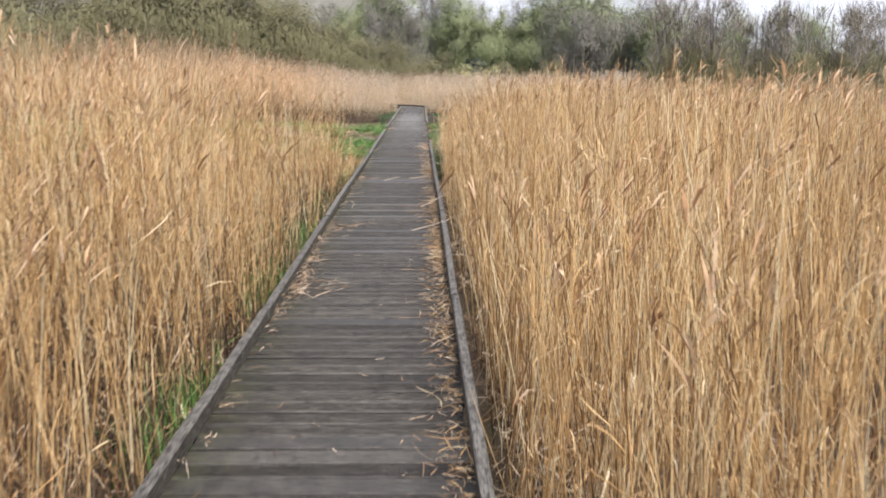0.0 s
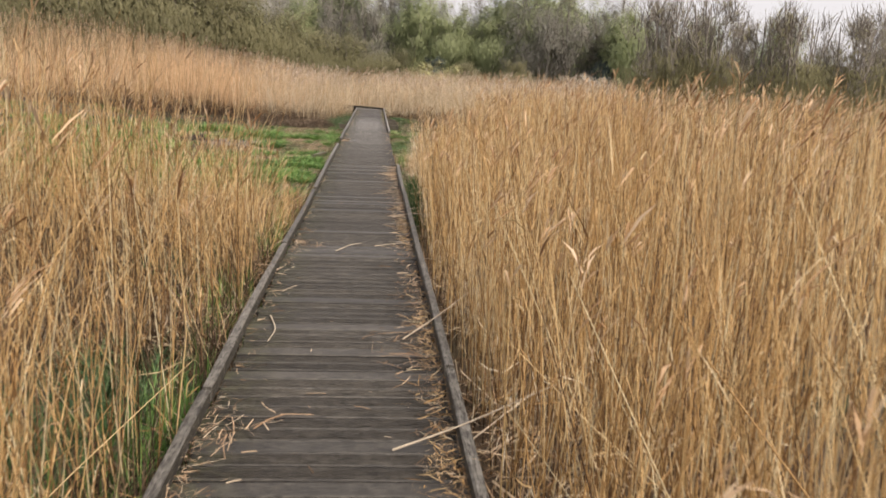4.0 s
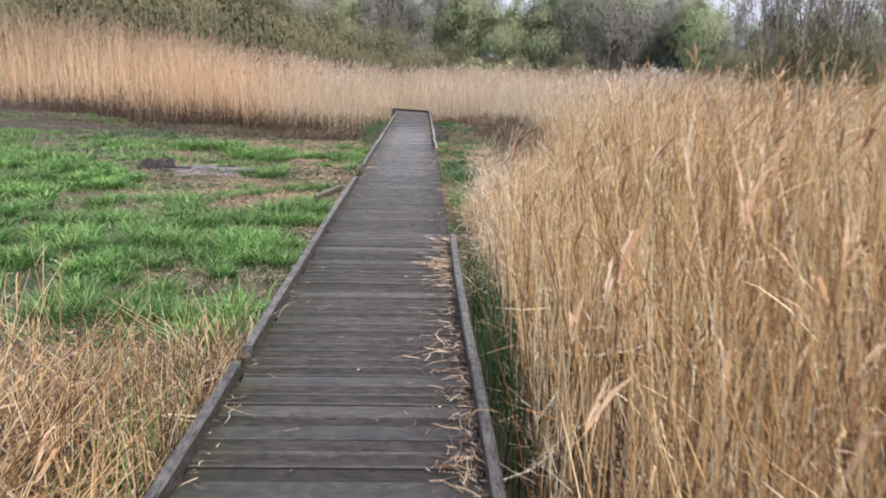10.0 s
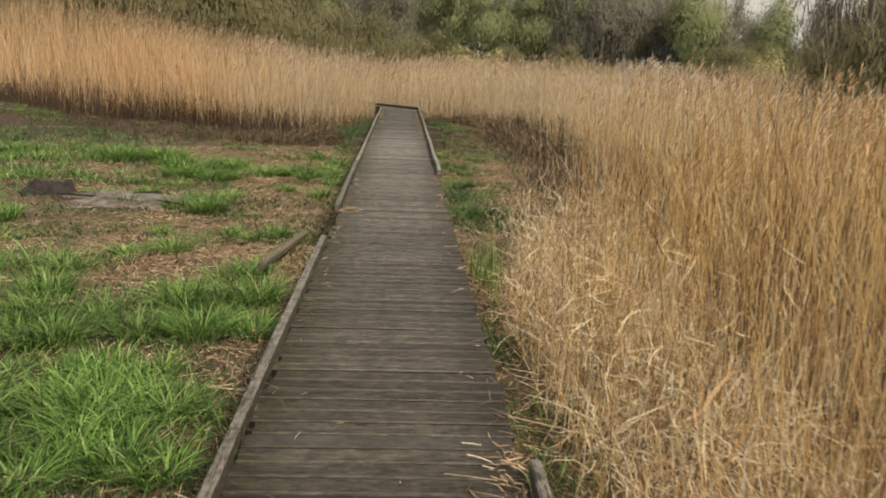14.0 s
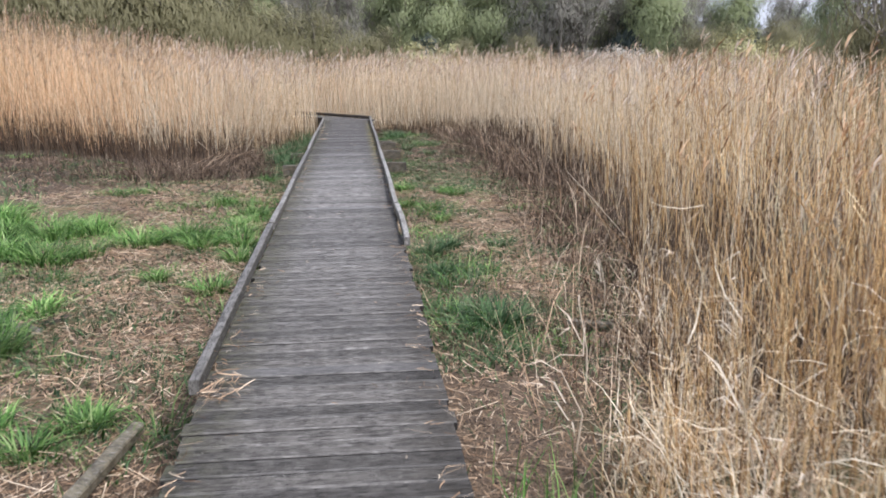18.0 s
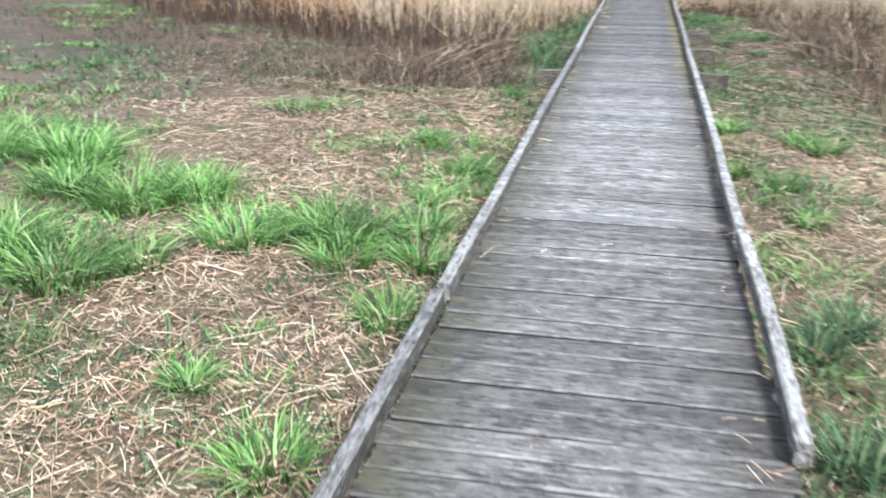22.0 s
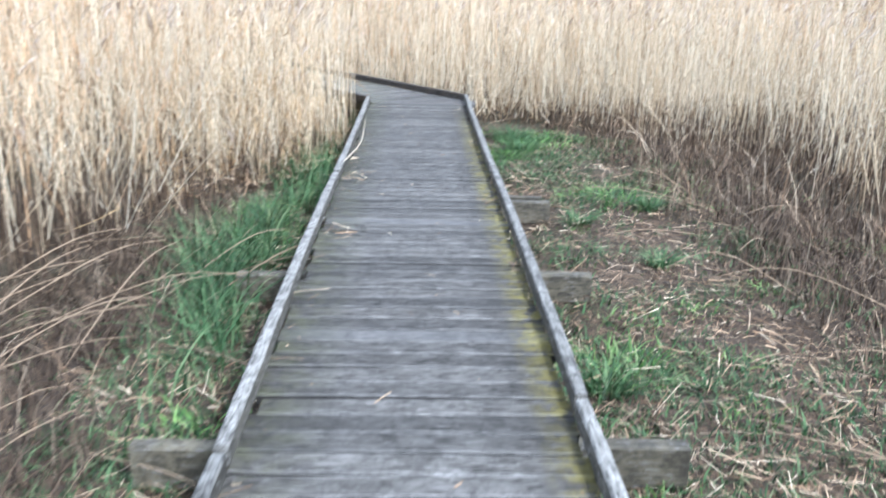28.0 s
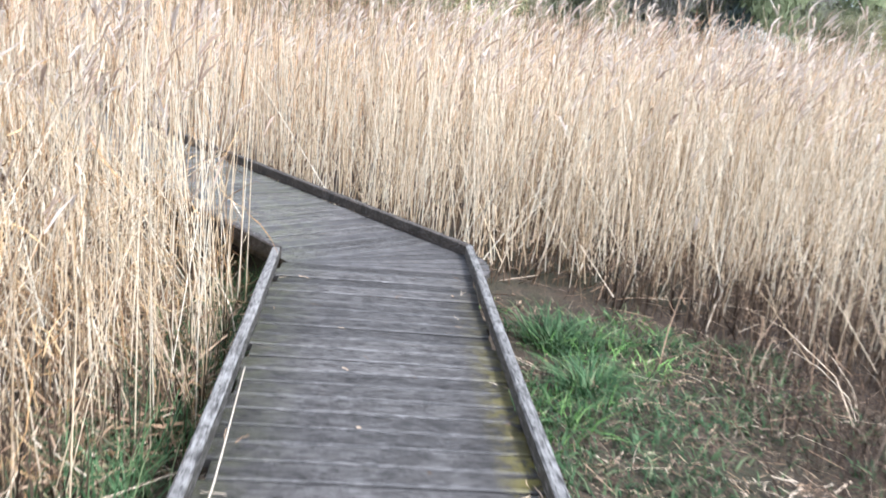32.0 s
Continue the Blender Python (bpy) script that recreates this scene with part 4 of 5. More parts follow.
    for cx, cy, rad in mounds:
        n = int(2100 * rad * rad + 80)
        d, a = rad * 0.8 * np.sqrt(rng.random(n)), rng.uniform(0, 2 * np.pi, n)
        x, y = cx + d * np.cos(a), cy + d * np.sin(a)
        ok = (np.abs(x) > 0.69) & open_ground(x, y)
        x, y = x[ok], y[ok]
        blades(soup, x, y, (0.10 + 0.75 * rad) * rng.uniform(0.6, 1.15, len(x)), rng.uniform(0.007, 0.016, len(x)) * (1.0 if cx > -4 else 1.4), 1 if cy > 37 or (cx > 0 and cy < 33) else 0, spread=0.9, k=4 if cx > -4 else 3, away=(cx, cy))
    # low dark weeds between the tussocks
    for x0, x1, y0, y1, per in ((-4.5, -0.7, 17, 32, 760), (-4.5, -0.7, 32, 42, 240), (0.7, 3.4, 19, 26, 420), (0.7, 3.4, 26, 31, 800), (0.7, 3.4, 31, 35, 420), (0.7, 2.9, 35, 46.5, 900), (-1.7, -0.7, 36, 43.5, 600), (-9, -4.5, 16, 43, 170), (-18, -9, 16, 46, 30)):
        x, y = scatter(x0, x1, y0, y1, per)
        ok = open_ground(x, y) & (rng.random(len(x)) < np.clip(np.where((y > 36) & (x > -1.7), np.interp(y, (40, 43, 46), (0.66, 0.42, 0.2)), 0.28) + 0.6 * np.where(y > 42, 0.5, 1.0) * sward(x, y) + 0.9 * field(x * 5 + 3, y * 5), 0.04, 1))
        x, y = x[ok], y[ok]
        blades(soup, x, y, rng.uniform(0.03, 0.13, len(x)) * np.where(x < -4.5, 1.6, 1.0), rng.uniform(0.006, 0.016, len(x)) * np.where(x < -4.5, 1.6, 1.0), 1, 0.9, k=3)
    # green sprouts under the first reeds, by the kerb
    for cx, cy, n in ((-0.95, 3.2, 300), (-1.0, 6.1, 520), (-1.15, 7.3, 300), (-1.35, 8.3, 420), (-1.5, 9.2, 380), (-1.7, 12.5, 360), (-0.95, 8.5, 260), (-1.0, 11.0, 360), (-0.95, 13.6, 300), (-1.0, 15.5, 160), (0.95, 24.5, 160), (0.9, 15.6, 160), (0.92, 16.8, 240), (0.95, 17.9, 260), (0.95, 18.9, 200), (-1.15, 39.6, 240), (-1.3, 40.4, 300), (-1.2, 41.2, 300), (-1.5, 41.0, 200), (-0.98, 43.2, 240), (-1.0, 44.4, 240), (-0.95, 45.4, 260), (-1.3, 43.8, 160), (-0.9, 46.0, 160)):
        x, y = cx + rng.normal(0, 0.25 if cx < -1.3 and cy < 20 else 0.1, n), cy + rng.normal(0, 0.45, n)
        ok = np.abs(x) > 0.72
        blades(soup, x[ok], y[ok], rng.uniform(0.2, 0.6, ok.sum()), rng.uniform(0.006, 0.012, ok.sum()), 1 if cy > 39 or cx < -1.3 or (cx > 0 and cy < 20) else 0, spread=0.8 if cy > 39 or cx < -1.3 else 0.35)
    return tagged(soup.done("marsh_grass"), "bright green grass tufts sprouting through dead straw", "grass", kind="stuff")


def dark_foot(x, y):
    """Where old brown growth stands thick between the verge and the reeds."""
    ragged = np.interp(y, (28, 30, 36), (2.15, 2.75, 2.8)) + 0.45 * field(x * 3, y * 3) + rng.normal(0, 0.22, np.shape(x))
    return ((x > ragged) & (y > 28) & (y < 45.5)) | ((x < -1.5 + 0.3 * field(x * 3, y * 3)) & (x > -4) & (y > 37.6) & (y < 42.5))


def straw_cover():
    soup = Soup([litter_mat, brown_mat])
    for x0, x1, y0, y1, per in ((-3.2, -0.7, 16, 28, 1250), (-3.2, -0.7, 28, 36.5, 1500), (-3.2, -0.7, 36.5, 45, 1000), (0.7, 4.0, 19, 47, 1050), (-7, -3.2, 16, 28, 300), (-7, -3.2, 28, 43, 620), (-18, -7, 15, 50, 60)):
        x, y = scatter(x0, x1, y0, y1, per)
        ok = open_ground(x, y) & (rng.random(len(x)) < np.clip(0.95 - 0.5 * sward(x, y), 0.15, 1) * np.where(dark_foot(x, y), 0.12, 1.0))
        x, y = x[ok], y[ok]
        ln = np.where(rng.random(len(x)) < 0.6, rng.uniform(0.015, 0.07, len(x)), rng.gamma(1.8, 0.055, len(x)) + 0.02)
        rot = rng.random(len(x)) < np.clip(np.where(x > 0, np.interp(y, (33, 40), (0.25, 0.8)), np.interp(y, (33, 38), (0.22, 0.75))), 0, 1)
        for slot, take in ((0, ~rot), (1, rot)):
            litter(soup, x[take], y[take], ground_z(x[take], y[take]) + rng.uniform(0.004, 0.04, take.sum()), ln[take], rng.uniform(0.002, 0.005, take.sum()) * np.where(ln[take] < 0.07, 1.25, 1.0), slot, 0.25, plain=True)
    # longer straws matted over the litter
    for x0, x1, y0, y1, per, slot in ((-4.5, -0.75, 24, 37.5, 270, 0), (0.75, 3.2, 29, 36, 270, 0), (0.75, 2.9, 34, 40, 190, 0), (0.75, 2.9, 40, 46, 95, 0), (0.75, 2.9, 36, 46, 150, 1), (-1.8, -0.75, 36, 43, 150, 0)):
        x, y = scatter(x0, x1, y0, y1, per)
        ok = open_ground(x, y) & ~dark_foot(x, y) & (np.abs(x) > 0.85) & (rng.random(len(x)) < np.clip(0.9 - 0.5 * sward(x, y), 0.1, 1))
        x, y = x[ok], y[ok]
        litter(soup, x, y, ground_z(x, y) + rng.uniform(0.01, 0.06, len(x)), np.clip(rng.gamma(2.0, 0.05, len(x)) + 0.03, 0.03, 0.32), rng.uniform(0.0018, 0.0048, len(x)), slot, 0.16)
    # brown stubble standing before the reeds
    for x0, x1, y0, y1, per in ((-14, -0.9, 36, 44.5, 210), (2.2, 4.2, 29, 47, 420), (-3, -1.5, 36, 44, 300), (1.6, 3.2, 24, 29, 260)):
        x, y = scatter(x0, x1, y0, y1, per)
        near = np.where(x < 0, left_far_start(x) - y, right_edge(y) - x)
        ok = open_ground(x, y) & (near < np.where(x < 0, 3.2, 1.5) * (0.7 + 0.6 * rng.random(len(x))))
        x, y = x[ok], y[ok]
        blades(soup, x, y, rng.uniform(0.06, 0.26, len(x)), rng.uniform(0.004, 0.009, len(x)), 1, 0.45, k=3)
    x, y = scatter(-4, 4.2, 28, 46, 600)
    ok = dark_foot(x, y) & open_ground(x, y)
    x, y = x[ok], y[ok]
    blades(soup, x, y, rng.uniform(0.08, 0.45, len(x)), rng.uniform(0.004, 0.009, len(x)), 1, 0.8, k=3)
    # brown tangle of old stems before the far bed
    for per, slot, lo, hi in ((115, 1, 0.15, 0.55), (7, 0, 0.3, 0.9)):
        x, y = scatter(-5.0, -1.35, 36.8, 41.8, per)
        ok = open_ground(x, y) & (x < -1.35 - 0.2 * field(x * 4, y * 4))
        x, y = x[ok], y[ok]
        blades(soup, x, y, rng.uniform(lo, hi, len(x)), rng.uniform(0.003, 0.007, len(x)), slot, 1.2)
    # long dead stems tangled before the bed
    x, y = scatter(1.2, 4.2, 24, 46, 74)
    ok = open_ground(x, y) & (right_edge(y) - x < 1.4 * rng.random(len(x)) ** 0.6)
    x, y = x[ok], y[ok]
    brown = (y >= 33) & (rng.random(len(x)) < 0.45)
    for slot, take in ((0, ~brown), (1, brown)):
        blades(soup, x[take], y[take], rng.uniform(0.35, 1.25, take.sum()), rng.uniform(0.003, 0.007, take.sum()), slot, 1.1)
    return tagged(soup.done("dead_straw"), "matted dead straw and brown stubble on wet ground", "straw", kind="stuff")


def bed_floor():
    """Litter and snapped stems at the feet of the reeds, next to the kerbs."""
    soup = Soup([litter_mat, leaf_mat, brown_mat, pale_leaf_mat])
    for x0, x1, y0, y1, per in ((-2.2, -0.72, -2, 18.5, 170), (0.72, 2.4, -2, 30, 170), (-1.5, -0.75, 41, 46.6, 520), (-2.4, -0.75, 42, 50, 120), (0.8, 4, 45.5, 50, 90)):
        x, y = scatter(x0, x1, y0, y1, per)
        ok = (reed_here(x, y) > 0)
        x, y = x[ok], y[ok]
        n = len(x)
        litter(soup, x, y, ground_z(x, y) + np.abs(rng.normal(0, 0.13, n)), rng.gamma(2.2, 0.11, n) + 0.05, rng.uniform(0.004, 0.009, n), 0, 0.45)
    # brown rotten sheaths round the foot of the stand
    for x0, x1, y0, y1, per in ((-16, -0.8, 40, 52, 150), (1.8, 5.2, 26, 48, 220), (-3.5, -0.8, 40, 47, 140)):
        x, y = scatter(x0, x1, y0, y1, per)
        kind = reed_here(x, y)
        near = np.where(kind == 3, y - left_far_start(x), x - right_edge(y))
        ok = (kind > 0) & (near < 1.6)
        blades(soup, x[ok], y[ok], rng.uniform(0.25, 0.85, ok.sum()), rng.uniform(0.006, 0.014, ok.sum()), 2, 0.22, k=3)
    # old brown leaves low in the first bed
    x, y = scatter(-2.6, -0.8, -2, 17.5, 380)
    ok = reed_here(x, y) == 1
    blades(soup, x[ok], y[ok], rng.uniform(0.2, 0.65, ok.sum()), rng.uniform(0.004, 0.009, ok.sum()), 2, 0.5, k=3)
    x, y = scatter(-1.7, -0.8, 6.5, 13.5, 520)
    ok = reed_here(x, y) == 1
    blades(soup, x[ok], y[ok], rng.uniform(0.15, 0.55, ok.sum()), rng.uniform(0.004, 0.010, ok.sum()), 2, 0.7, k=3)
    # flattened pale straw that slopes down to the open ground
    x, y = scatter(0.75, 3.2, 18.5, 29.5, 620)
    ok = (reed_here(x, y) == 2) & (x - right_edge(y) < 1.5)
    x, y = x[ok], y[ok]
    n = len(x)
    curls(soup, x, y, ground_z(x, y) + np.abs(rng.normal(0.12, 0.15, n)), rng.gamma(2.4, 0.11, n) + 0.06, rng.uniform(0.0025, 0.0065, n), 3, 1.2, 0.7)
    x, y = scatter(0.85, 2.3, 14.5, 25.5, 330)
    ok = (reed_here(x, y) == 2) & (x - right_edge(y) < 1.1)
    x, y = x[ok], y[ok]
    n = len(x)
    curls(soup, x, y, ground_z(x, y) + 0.2 + np.abs(rng.normal(0, 0.38, n)), np.clip(rng.gamma(2.4, 0.09, n) + 0.06, 0.06, 0.42), rng.uniform(0.0025, 0.006, n), 3, 1.2, 0.8)
    # pale hummocks of arching grass where the first bed thins out
    x, y = scatter(-4.2, -0.8, 9.0, 17.2, 150)
    ok = (reed_here(x, y) == 1) & (rng.random(len(x)) < np.clip(0.55 + 0.9 * field(x * 3, y * 3), 0.1, 1))
    x, y = x[ok], y[ok]
    blades(soup, x, y, rng.uniform(0.35, 0.95, len(x)), rng.uniform(0.003, 0.007, len(x)), 1, 0.9)
    blades(soup, x + 0.1, y, rng.uniform(0.3, 0.8, len(x)), rng.uniform(0.003, 0.006, len(x)), 3, 1.1)
    # leaves and snapped tips hanging tangled among the stems beside the path
    for x0, x1, y0, y1, per, top in ((-1.7, -0.76, -2, 6.5, 230, 0.5), (-1.7, -0.76, 6.5, 12, 130, 0.6), (-1.7, -0.76, 12, 15.5, 200, 0.2), (0.76, 1.7, -2, 18, 260, 0.45), (0.76, 1.35, -2, 18, 240, 0.3), (-2.2, -0.76, 41, 46.5, 420, 0.75)):
        x, y = scatter(x0, x1, y0, y1, per)
        x, y = x[reed_here(x, y) > 0], y[reed_here(x, y) > 0]
        n = len(x)
        ln = rng.gamma(2.2, 0.08, n) + 0.05
        tucked = np.abs(x) - ln * 0.6 > 0.60
        x, y, ln, n = x[tucked], y[tucked], ln[tucked], int(tucked.sum())
        curls(soup, x, y, ground_z(x, y) + 0.1 + np.abs(rng.normal(0, top, n)), ln, rng.uniform(0.003, 0.007, n), 3 if top == 0.3 else 1, 1.3, 0.8)
    return tagged(soup.done("reed_litter"), "snapped pale reed stems heaped at the foot of the bed", "straw", kind="stuff")


def deck_litter():
    soup = Soup([litter_mat, leaf_mat])
    spots = []
    for side, y0, y1, per, wide in ((1, 0, 20, 150, 0.12), (-1, 0, 16, 60, 0.08), (-1, 20, 28, 26, 0.08), (1, 19.5, 30, 14, 0.07), (-1, 28, 46, 12, 0.06), (1, 30, 46, 10, 0.05)):
        n = int((y1 - y0) * per)
        x = side * (0.60 - np.abs(rng.normal(0, wide, n)))
        y = rng.uniform(y0, y1, n)
        clump = rng.random(n) < np.clip(0.6 + 0.6 * field(x * 0 + y * 1.9, y * 0.0 + side), 0.12, 1)
        spots.append((x[clump], y[clump], rng.gamma(2.0, 0.03, clump.sum()) + 0.015, 0.10 + 0 * x[clump]))
    for cx, cy, n, r in ((-0.44, 5.05, 70, 0.1), (0.55, 18.7, 190, 0.09), (0.50, 16.4, 40, 0.14), (-0.50, 12.3, 40, 0.1), (0.45, 9.0, 60, 0.16), (-0.40, 7.7, 30, 0.12), (-0.56, 26.0, 50, 0.09), (-0.5, 41.8, 14, 0.08), (-0.47, 40.2, 10, 0.06), (0.55, 33.2, 6, 0.05), (0.5, 29.3, 8, 0.06)):
        spots.append((cx + rng.normal(0, r, n), cy + rng.normal(0, r * 1.4, n), rng.gamma(2.2, 0.05, n) + 0.03, 0.3 + np.zeros(n)))
    for side, y0, y1, per, wide in ((1, -1, 14, 220, 0.07), (1, 14, 19.5, 120, 0.07), (-1, -1, 16, 110, 0.06), (-1, 16, 28, 50, 0.06), (1, 19.5, 46, 10, 0.05)):
        n = int((y1 - y0) * per)
        x, y = side * (0.60 - np.abs(rng.normal(0, wide, n))), rng.uniform(y0, y1, n)
        keep = rng.random(n) < np.clip(0.5 + 0.75 * field(y * 1.4, y * 0.0 + 2 * side), 0.08, 1)
        x, y, n = x[keep], y[keep], int(keep.sum())
        curls(soup, x, y, 0.008 + np.abs(rng.normal(0, 0.016, n)), rng.gamma(2.0, 0.032, n) + 0.025, rng.uniform(0.002, 0.0055, n), 1 if side > 0 and y0 < 14 else 0, 1.8, 0.22)
        n = n // 2
        curls(soup, x[:n] - side * 0.01, y[:n] + 0.05, 0.008 + np.abs(rng.normal(0, 0.01, n)), rng.gamma(2.0, 0.025, n) + 0.02, rng.uniform(0.002, 0.0055, n), 0, 1.8, 0.2)
    n = 300
    spots.append((rng.uniform(-0.55, 0.55, n), rng.uniform(-1, 46, n), rng.gamma(1.6, 0.022, n) + 0.012, 0.02 + np.zeros(n)))
    for x, y, ln, tl in spots:
        x = np.clip(x, -0.56, 0.58)
        litter(soup, x, y, 0.006 + np.abs(rng.normal(0, 0.008, len(x))) * (tl > 0.05), ln, rng.uniform(0.002, 0.005, len(x)), 0, 0.05)
    return tagged(soup.done("straw_on_deck"), "loose straw strewn along the boards and kerbs", "straw", kind="stuff")


grass_cover()
straw_cover()
bed_floor()
deck_litter()


# ---- single plants and oddments ----
def stalk(points, radius, mat, name, label, category, group=""):
    """One bent stem through a few places, tapering to its tip."""
    soup = Soup([mat])
    p = np.array(points, float)
    t = np.linspace(0, len(p) - 1, 9)
    path = np.stack([np.interp(t, np.arange(len(p)), p[:, i]) for i in range(3)], -1)
    for _ in range(2):
        path[1:-1] = (path[:-2] + 2 * path[1:-1] + path[2:]) / 4
    soup.tubes(path[None], (radius * np.linspace(1, 0.45, 9))[None], 0, 5)
    return tagged(soup.done(name), label, category, group, "")


G_STALK = "fallen reed stems over the boardwalk"
for pts in ([(0.30, 7.5, 0.012), (0.62, 7.62, 0.08), (1.1, 7.75, 0.25)], [(0.42, 14.1, 0.012), (0.66, 14.05, 0.085), (1.15, 13.9, 0.05)], [(0.22, 12.3, 0.010), (0.45, 12.45, 0.02), (0.58, 12.4, 0.02)],
            [(-0.15, 12.0, 0.010), (-0.02, 12.3, 0.02), (0.08, 12.42, 0.012)], [(0.40, 9.2, 0.012), (0.64, 9.5, 0.085), (0.9, 9.8, 0.2)], [(-0.5, 9.7, 0.012), (-0.42, 9.35, 0.02), (-0.45, 9.1, 0.012)], [(-0.60, 42.0, 0.085), (-0.52, 43.0, 0.05), (-0.56, 44.2, 0.085)]):
    stalk(pts, 0.006, pale_mat, "fallen_reed", "bleached fallen reed stem lying across the boards", "reed", G_STALK)

def forked_twig(x, y, turn, seed):
    """A dry branch with two side shoots, lying on the boards."""
    r = random.Random(seed)
    twig = tagged(new("twig"), "grey forked dead twig lying on the boards", "twig")
    main = np.array([[0, 0, 0.012], [0.10, 0.01, 0.02], [0.20, -0.015, 0.018], [0.30, 0.02, 0.012]])
    for name, path, rad in (("stem", main, 0.006), ("side_shoot", np.array([main[1], [0.17, 0.06, 0.03], [0.25, 0.10, 0.018]]), 0.004), ("side_shoot", np.array([main[2], [0.25, -0.06, 0.024], [0.29, -0.10, 0.012]]), 0.0035)):
        soup = Soup([bark_mat])
        soup.tubes(path[None], np.linspace(rad, rad * 0.5, len(path))[None], 0, 5)
        ob = soup.done(name)
        ob.parent = twig
    twig.matrix_basis = pose(x, y, 0.0, 0, 0, turn + r.uniform(-5, 5))


forked_twig(0.30, 13.55, 15, 4)
forked_twig(0.36, 12.55, -35, 5)

G_ARCH = "leaning dead stems over the wet ground"
r_arch = random.Random(12)
for i in range(60):
    x, y = (r_arch.uniform(2.5, 4.0), r_arch.uniform(33.0, 43.5)) if i < 26 else (r_arch.uniform(-3.2, -1.3), r_arch.uniform(38.2, 41.5))
    a, ln = r_arch.uniform(2.0, 5.0) if x > 0 else r_arch.uniform(-2, 1.5), r_arch.uniform(0.6, 1.5)
    top, sag = r_arch.uniform(0.08, 0.5), r_arch.uniform(0.55, 1.0)
    stalk([(x, y, GROUND), (x + math.cos(a) * ln * 0.35, y + math.sin(a) * ln * 0.35, GROUND + top * 0.5), (x + math.cos(a) * ln * 0.72, y + math.sin(a + 0.1) * ln * 0.75, GROUND + top * 0.9), (x + math.cos(a) * ln, y + math.sin(a + 0.15) * ln, GROUND + top * sag)],
          0.0048, stick_mat, "bent_stem", "thin tan dead stem leaning over wet ground", "stem", G_ARCH)


def dead_umbel(x, y, h, seed):
    """A dry hogweed-like stalk with forked, bleached leaf sheaths."""
    r = random.Random(seed)
    plant = tagged(new("dead_umbel"), "bleached dead stalk with broken forked tops", "dead plant", "dead stalks by the reeds")
    soup = Soup([pale_mat])
    z = GROUND
    main = np.array([[x, y, z], [x + r.uniform(-.04, .04), y, z + h * 0.5], [x + r.uniform(-.12, .12), y + r.uniform(-.08, .08), z + h]])
    soup.tubes(main[None], np.array([[0.006, 0.005, 0.003]]), 0, 5)
    ob = soup.done("stem")
    ob.parent = plant
    for i in range(7):
        soup = Soup([pale_mat])
        a, k = r.uniform(0, 6.28), r.uniform(0.35, 1.0)
        b = main[0] + (main[2] - main[0]) * k
        ln = r.uniform(0.12, 0.34)
        tip = b + np.array([math.cos(a) * ln, math.sin(a) * ln, ln * r.uniform(-0.4, 0.8)])
        mid = (b + tip) / 2 + np.array([0, 0, 0.05])
        soup.ribbons(np.array([[b, mid, tip]]), np.array([[0.006, 0.010, 0.002]]), np.array([[math.sin(a), -math.cos(a), 0.4]]), 0)
        ob = soup.done("dry_leaf")
        ob.parent = plant
    return plant


for i, (x, y, h) in enumerate(((2.2, 28.5, 0.5), (2.75, 25.2, 0.7), (2.2, 27.2, 0.45), (1.9, 25.6, 0.6), (1.3, 25.9, 0.5), (3.1, 26.2, 0.8), (1.25, 23.4, 0.7), (1.5, 24.1, 0.85), (1.75, 24.8, 0.75), (2.1, 24.0, 0.9), (1.15, 22.2, 0.7), (2.4, 26.4, 0.8), (2.55, 27.6, 0.7), (1.6, 26.8, 0.6))):
    dead_umbel(x, y, h, 50 + i)


